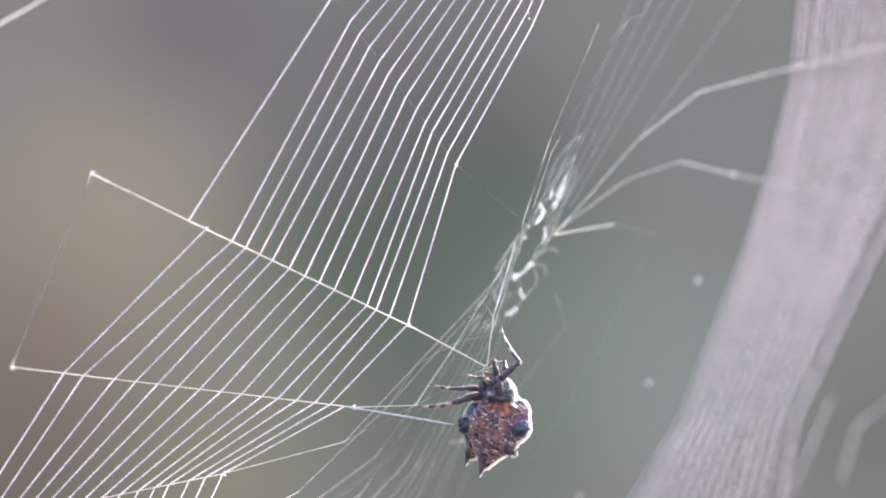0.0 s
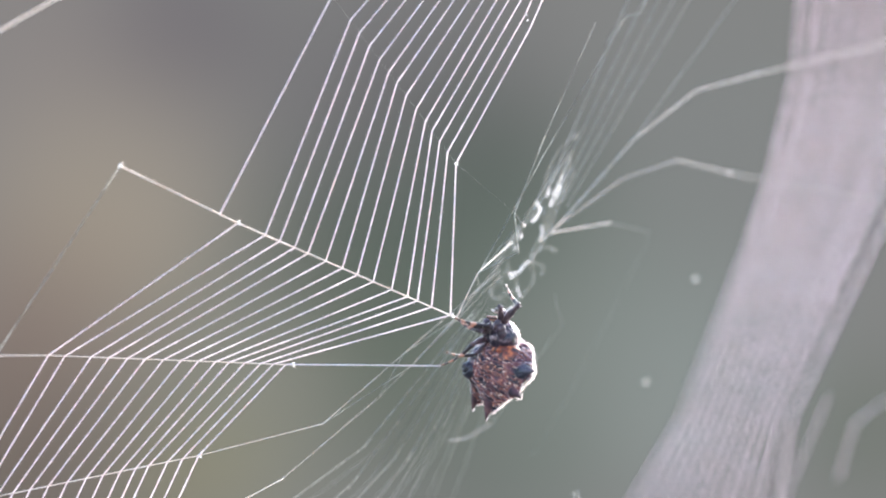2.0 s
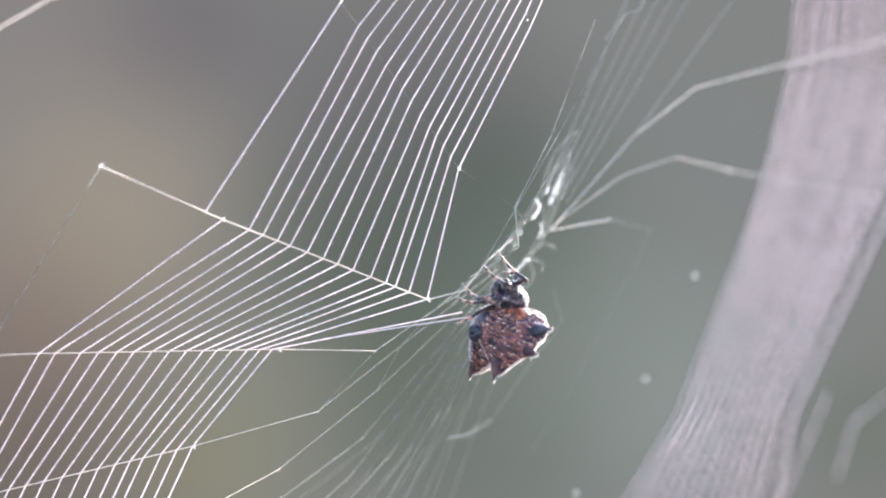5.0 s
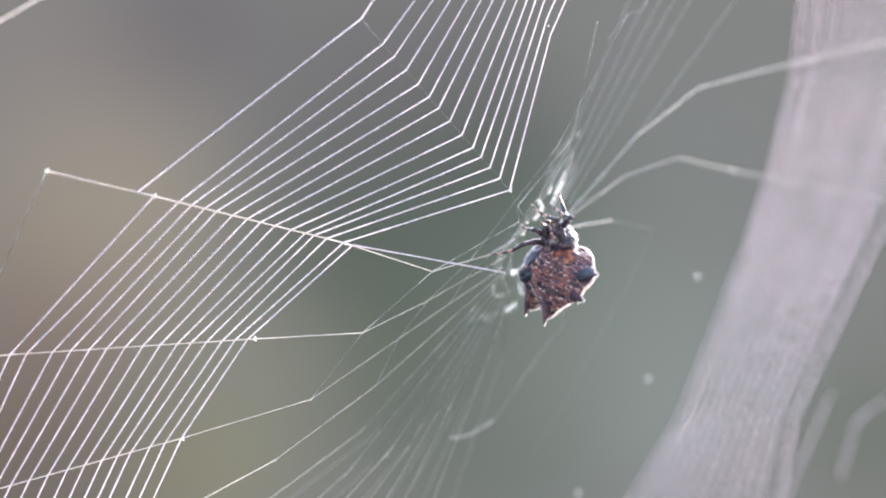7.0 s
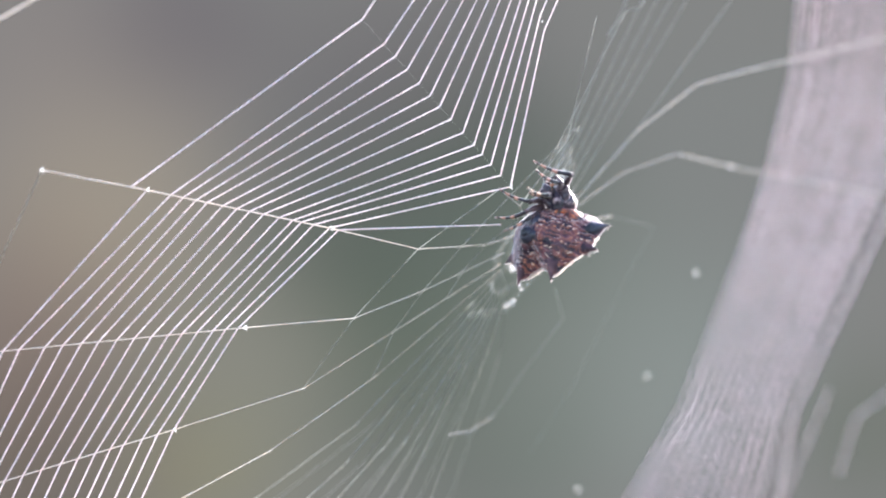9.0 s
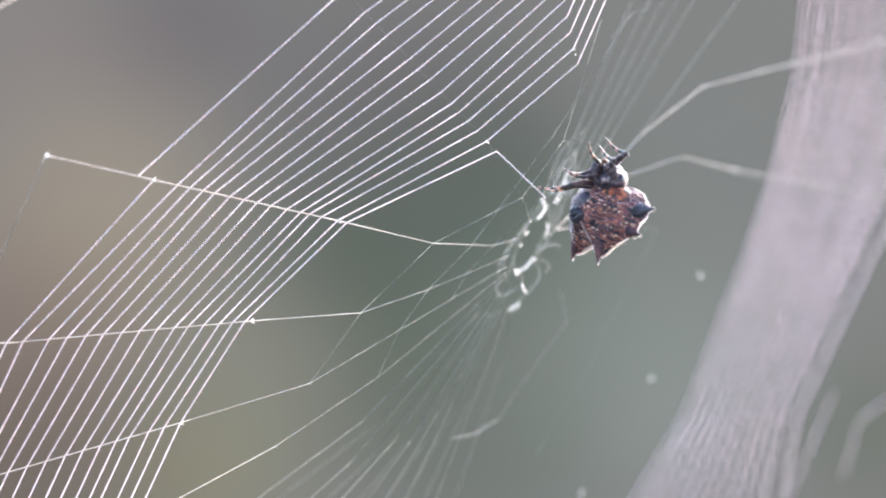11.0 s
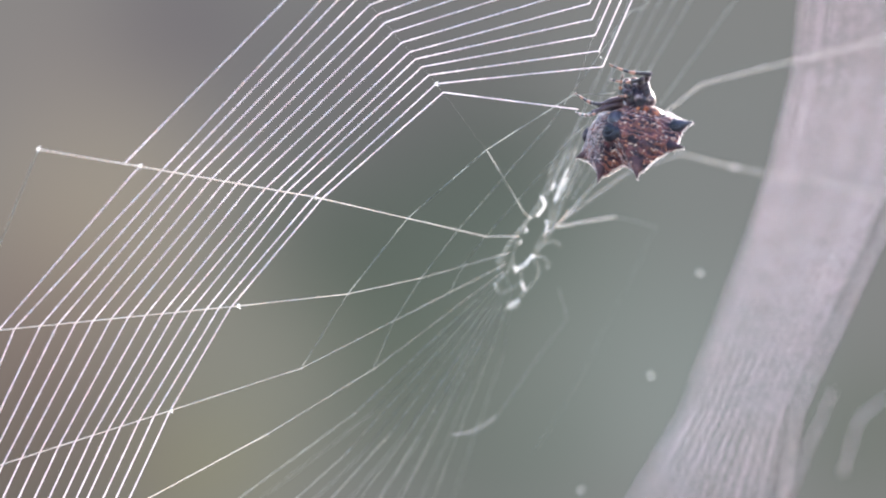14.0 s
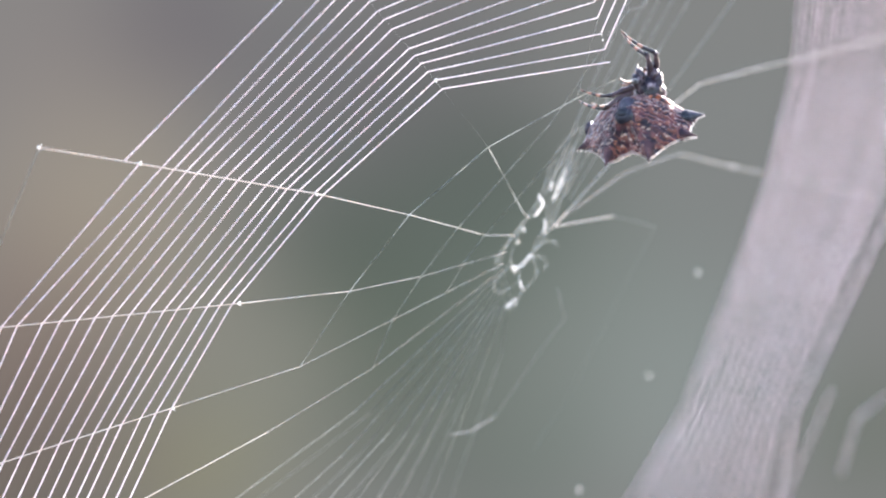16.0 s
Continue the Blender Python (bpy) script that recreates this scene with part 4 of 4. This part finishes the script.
def on_rim():
    w = srng.uniform(0, 360)
    r = rim_at(w) * srng.uniform(0.95, 1.0)
    out = Vector((math.sin(radians(w)), -math.cos(radians(w)), srng.uniform(-0.3, 0.35)))
    return drawn_out(Vector((out.x * r, out.y * r, srng.uniform(4, 11))) * MM), out.normalized()


def on_spines():
    foot, tip, spread = GROWN[srng.randrange(6)]
    f = srng.uniform(0.1, 1.0)
    side = Vector((srng.gauss(0, 1), srng.gauss(0, 1), -abs(srng.gauss(0, 1)))).normalized()
    way = (tip - foot).normalized()
    side = (side - way * side.dot(way)).normalized()
    return foot.lerp(tip, f) + side * 14 * MM * (1 - f), (side + way * 0.5).normalized()


bristles("bristles", 2200, abdomen, on_belly, HAIR, 3.6 * MM, 0.32 * MM)
bristles("back_hairs", 4500, abdomen, on_back, HAIR, 4.8 * MM, 0.45 * MM)
bristles("rim_hairs", 2300, abdomen, on_rim, HAIR, 4.2 * MM, 0.36 * MM)
bristles("spine_hairs", 260, abdomen, on_spines, HAIR, 3.6 * MM, 0.4 * MM)

# carapace
bm = bmesh.new()
bmesh.ops.create_icosphere(bm, subdivisions=4, radius=1)
for v in bm.verts:
    c = v.co
    head = max(0.0, c.z)
    k = 1 + 0.10 * noise.noise(c * 2.6) + 0.06 * noise.noise(c * 6)
    v.co = Vector((c.x * (27 - 6 * head) * k + 4, c.y * (27 - 5 * head) * k, c.z * 30 * k - 19)) * MM
carapace = part("carapace", bm, CARAPACE, spider, "dark brown carapace with grey down")


def on_carapace():
    while True:
        poly = carapace.data.polygons[srng.randrange(len(carapace.data.polygons))]
        if poly.normal.dot(BARE) < 0.4 or srng.random() < 0.05:
            return poly.center.copy(), poly.normal.copy()


for side in (-1, 1):
    for i in range(4):
        w = radians(20 + 42 * i)
        bm = bmesh.new()
        bmesh.ops.create_icosphere(bm, subdivisions=3, radius=1)
        for v in bm.verts:
            k = 1 + 0.12 * noise.noise(v.co * 3 + Vector((i, side, 0)))
            v.co = Vector((v.co.x * 7.5 * k + side * 20 * math.sin(w * 0.8 + 0.4) + side * 3 * v.co.z, v.co.y * 9 * k - 22 + 2 * i, v.co.z * 11 * k + 3 - 8 * i)) * MM
        part("coxa", bm, DARK, carapace, "dark rounded leg base")
bristles("down", 520, carapace, on_carapace, HAIR, 5 * MM, 0.4 * MM)
for x in (-9, 4):
    path = [Vector((x - 3 * i, -12 - 5 * math.sin(i * 0.9), 11 + 7 * i - 2.2 * i * i)) * MM for i in range(6)]
    verts, faces = tube(path, [(4.2 - 0.55 * i) * MM for i in range(6)], 8)
    link_mesh("palp", verts, faces, BANDS, spider, "short banded palp")


def limb(length, base, end, bulge, bend, fine):
    """Path along z with a swelling, for a leg's length."""
    path, radii = [], []
    n = 16
    for i in range(n + 1):
        f = i / n
        path.append(Vector((bend * math.sin(f * math.pi) * length, 0, f * length)))
        swell = bulge * math.exp(-((f - 0.35) / 0.28) ** 2)
        ring = 0.10 * math.sin(f * fine)
        radii.append(base + (end - base) * f + base * (swell + ring))
    return path, radii


LEGS = []


def build_leg(root, upper, lower, thick, knee_side, foot_side):
    """root in the spider's space; upper and lower lengths."""
    path, radii = limb(upper, thick, thick * 0.78, 0.25, 0.05, 14)
    verts, faces = tube(path, radii, 9)
    leg = link_mesh("leg", verts, faces, FEMUR, spider, "dark banded leg with pinkish rings")
    path, radii = limb(lower, thick * 0.72, thick * 0.24, 0.10, -0.07, 22)
    verts, faces = tube(path, radii, 9)
    shin = link_mesh("shin", verts, faces, BANDS, leg, "pink and black ringed lower leg")

    def along(way, wide):
        def place():
            i = srng.randrange(17)
            w = srng.uniform(0, 2 * math.pi)
            n = Vector((math.cos(w), math.sin(w), 0.5)).normalized()
            return way[i] + Vector((n.x, n.y, 0)) * wide[i] * 0.9, n
        return place

    add_hairs(shin, int(lower / MM * (1.0 if lower > 50 * MM else 0.6)), along(path, radii), 2.6 * MM, 0.22 * MM)
    path, radii = limb(upper, thick, thick * 0.78, 0.25, 0.05, 14)
    add_hairs(leg, int(upper / MM * (1.6 if lower > 50 * MM else 0.8)), along(path, radii), 2.8 * MM, 0.24 * MM)
    LEGS.append((leg, shin, Vector(root) * MM, upper, lower, knee_side, foot_side))


# root, lengths, thickness, whether the knee comes forward (-1) or stands back (1), and the foot likewise
build_leg((14, -8, 6), 46 * MM, 74 * MM, 5.5 * MM, -1, 1)
build_leg((6, -12, 0), 44 * MM, 72 * MM, 5.4 * MM, -1, 1)
build_leg((-12, -14, -8), 32 * MM, 64 * MM, 5.2 * MM, -1, -1)
build_leg((-24, -10, -16), 44 * MM, 60 * MM, 5.0 * MM, -1, 1)
build_leg((-28, -8, -24), 56 * MM, 74 * MM, 5.4 * MM, -1, 1)
build_leg((-26, -2, -30), 44 * MM, 68 * MM, 4.6 * MM, -1, -1)
build_leg((8, 8, 8), 30 * MM, 38 * MM, 5.0 * MM, 1, 1)
build_leg((-14, -14, -2), 28 * MM, 36 * MM, 4.6 * MM, -1, -1)

# knees and feet relative to the carapace, in plan units (across, down), at the times of STANCE
STANCE = (0, 1, 2, 2.5, 3, 4, 6.5, 7, 7.5, 8.5, 9, 11.5, 12.5, 13.5, 14, 15, 15.5, 16)
KNEES, FEET = [], []
KNEES.append(((39, -36), (40, -29), (31, -36), (16, -41), (17, -16), (20, -16), (40, -15), (20, -21), (27, -44), (8, -22), (22, -31), (31, -25), (6, -19), (20, -15), (22, -24), (30, -26), (29, -42), (14, -48)))
FEET.append(((5, -92), (28, -73), (9, -71), (-3, -57), (-35, -54), (-35, -58), (8, -75), (-10, -44), (8, -81), (-58, -46), (-43, -56), (1, -56), (-47, -62), (8, -56), (-48, -44), (-42, -53), (-45, -66), (-44, -88)))
KNEES.append(((-10, -38), (-10, -23), (-3, -34), (-19, -33), (-7, -6), (0, -11), (-17, -4), (-5, -16), (-21, -24), (-22, -7), (2, -16), (9, -13), (-10, -17), (0, -9), (9, -15), (17, -24), (17, -42), (0, -44)))
FEET.append(((-26, -26), (-26, -21), (-16, -26), (-59, -52), (-55, -36), (-49, -42), (-40, -38), (-49, -44), (-68, -47), (-66, -15), (-38, -41), (-11, -42), (-20, -34), (-37, -36), (-44, -18), (-36, -50), (-31, -64), (-38, -82)))
KNEES.append(((-15, 0), (-20, -9), (-23, 0), (-29, -5), (-25, 34), (-25, 33), (-15, 11), (-5, 19), (-44, 9), (-32, 18), (-18, 6), (-19, -13), (-25, 1), (-22, 9), (-28, 8), (-21, -3), (-31, -12), (-20, 2)))
FEET.append(((-30, -21), (-52, -23), (-83, -14), (-76, -24), (-50, 26), (-50, 28), (-30, -21), (-18, -1), (-82, -17), (-46, 15), (-56, -8), (-36, -50), (-37, -19), (-37, -14), (-26, -22), (-45, 6), (-49, 2), (-50, 0)))
KNEES.append(((-73, 12), (-50, 21), (-40, 9), (-52, 14), (-60, 16), (-58, 17), (-45, 19), (-45, 1), (-56, 29), (-72, 13), (-51, 17), (-46, 15), (-48, 16), (-52, 20), (-71, 31), (-81, 33), (-81, 28), (-80, 34)))
FEET.append(((-133, 2), (-68, -1), (-78, -10), (-90, -7), (-92, -12), (-90, -13), (-78, -3), (-74, -13), (-121, 41), (-104, -5), (-104, -6), (-75, -1), (-73, 0), (-93, 9), (-107, 6), (-113, 9), (-104, 10), (-116, 16)))
KNEES.append(((-83, 37), (-60, 39), (-53, 34), (-60, 38), (-50, 24), (-45, 20), (-51, 23), (-65, 26), (-38, 32), (-66, 33), (-59, 35), (-66, 27), (-68, 33), (-60, 40), (-76, 43), (-81, 24), (-96, 10), (-80, 54)))
FEET.append(((-156, 45), (-110, 62), (-106, 72), (-105, 70), (-88, 16), (-82, 15), (-117, 19), (-122, 44), (-85, 74), (-104, 53), (-112, 44), (-126, 30), (-122, 38), (-113, 47), (-104, 39), (-73, -19), (-83, -28), (-118, 34)))
KNEES.append(((-78, 36), (-54, 57), (-48, 52), (-54, 46), (-60, 40), (-60, 35), (-43, 45), (-50, 56), (-55, 50), (-66, 38), (-50, 44), (-71, 30), (-58, 53), (-58, 55), (-66, 39), (-76, 32), (-76, 26), (-74, 48)))
FEET.append(((-123, 40), (-104, 61), (-98, 46), (-97, 60), (-94, 68), (-95, 54), (-100, 75), (-75, 72), (-81, 64), (-92, 48), (-96, 68), (-116, 34), (-110, 70), (-98, 70), (-91, 48), (-91, 24), (-96, 16), (-100, 42)))
KNEES.append(((10, -34), (18, -33), (2, -26), (4, -29), (5, -32), (5, -32), (18, -29), (7, -41), (-35, -12), (2, -39), (-4, -28), (14, -16), (-6, -39), (1, -27), (19, 3), (-1, -18), (14, -8), (-16, -14)))
FEET.append(((-5, -36), (-2, -49), (-13, -23), (-10, -24), (-7, -26), (-6, -27), (-20, -35), (0, -66), (-59, -21), (0, -54), (-26, -24), (-6, -20), (-10, -49), (-23, -21), (-6, 8), (-6, -26), (-6, -10), (-14, -30)))
KNEES.append(((-30, -8), (-36, 2), (-38, 4), (-34, 11), (-30, 18), (-30, 18), (-19, 15), (-25, -6), (-33, -1), (-50, 8), (-26, 8), (-56, 10), (-13, -9), (-10, 3), (-11, 11), (-11, 9), (-16, 0), (-30, 6)))
FEET.append(((-56, -14), (-56, -21), (-80, -11), (-68, 4), (-55, 18), (-55, 18), (-41, 3), (-35, -16), (-45, -15), (-66, -12), (-52, 0), (-71, 7), (-30, -9), (-26, -2), (-34, 13), (-36, 4), (-41, 6), (-48, 8)))
SPIDER_ROWS = []
for t, (u, v), (yaw, lean, roll) in zip(TIMES, spider_plan, spider_turn):
    SPIDER_ROWS.append((t, Matrix.Translation(at(u, v, SPIDER_DEPTH)) @ pose(0, 0, 0, 0, -roll, 0) @ pose(0, 0, 0, lean, 0, 0) @ pose(0, 0, 0, 0, 0, -yaw)))


def stance(feet, t):
    for (a, p), (b, q) in zip(zip(STANCE, feet), zip(STANCE[1:], feet[1:])):
        if t <= b:
            f = (t - a) / (b - a)
            f = f * f * (3 - 2 * f)
            return p[0] + (q[0] - p[0]) * f, p[1] + (q[1] - p[1]) * f


def reach(start, plan, length, side):
    """The end of a rigid length that starts at a world place and is seen over a plan point."""
    goal = at(plan[0], plan[1], start.y * 1000)
    flat = goal - start
    far = min(flat.length, length * 0.97)
    out = flat.normalized() * far
    out.y = side * math.sqrt(length * length - far * far)
    return start + out


def leg_rows(leg, knees, feet):
    ob, shin, root, upper, lower, knee_side, foot_side = leg
    thigh, calf = [], []
    for (t, m), (u, v) in zip(SPIDER_ROWS, spider_plan):
        hip = m @ root
        du, dv = stance(knees, t)
        knee = reach(hip, (u + du, v + dv), upper, knee_side)
        du, dv = stance(feet, t)
        foot = reach(knee, (u + du, v + dv), lower, foot_side)

        def frame_of(p, q):
            z = (q - p).normalized()
            x = Vector((0.25, -0.6, 0.75))
            x = (x - z * x.dot(z)).normalized()
            y = z.cross(x)
            return Matrix(((x.x, y.x, z.x, p.x), (x.y, y.y, z.y, p.y), (x.z, y.z, z.z, p.z), (0, 0, 0, 1)))
        a, b = frame_of(hip, knee), frame_of(knee, foot)
        thigh.append((t, m.inverted() @ a))
        calf.append((t, a.inverted() @ b))
    return thigh, calf


def motions():
    walk(web, [(t, Matrix.Translation(ORIGIN + s)) for t, s in zip(TIMES, SWAY)])
    for ob, rows in MOVES:
        walk(ob, rows)
    walk(spider, SPIDER_ROWS)
    for leg, knees, feet in zip(LEGS, KNEES, FEET):
        thigh, calf = leg_rows(leg, knees, feet)
        walk(leg[0], thigh)
        walk(leg[1], calf)


motions()
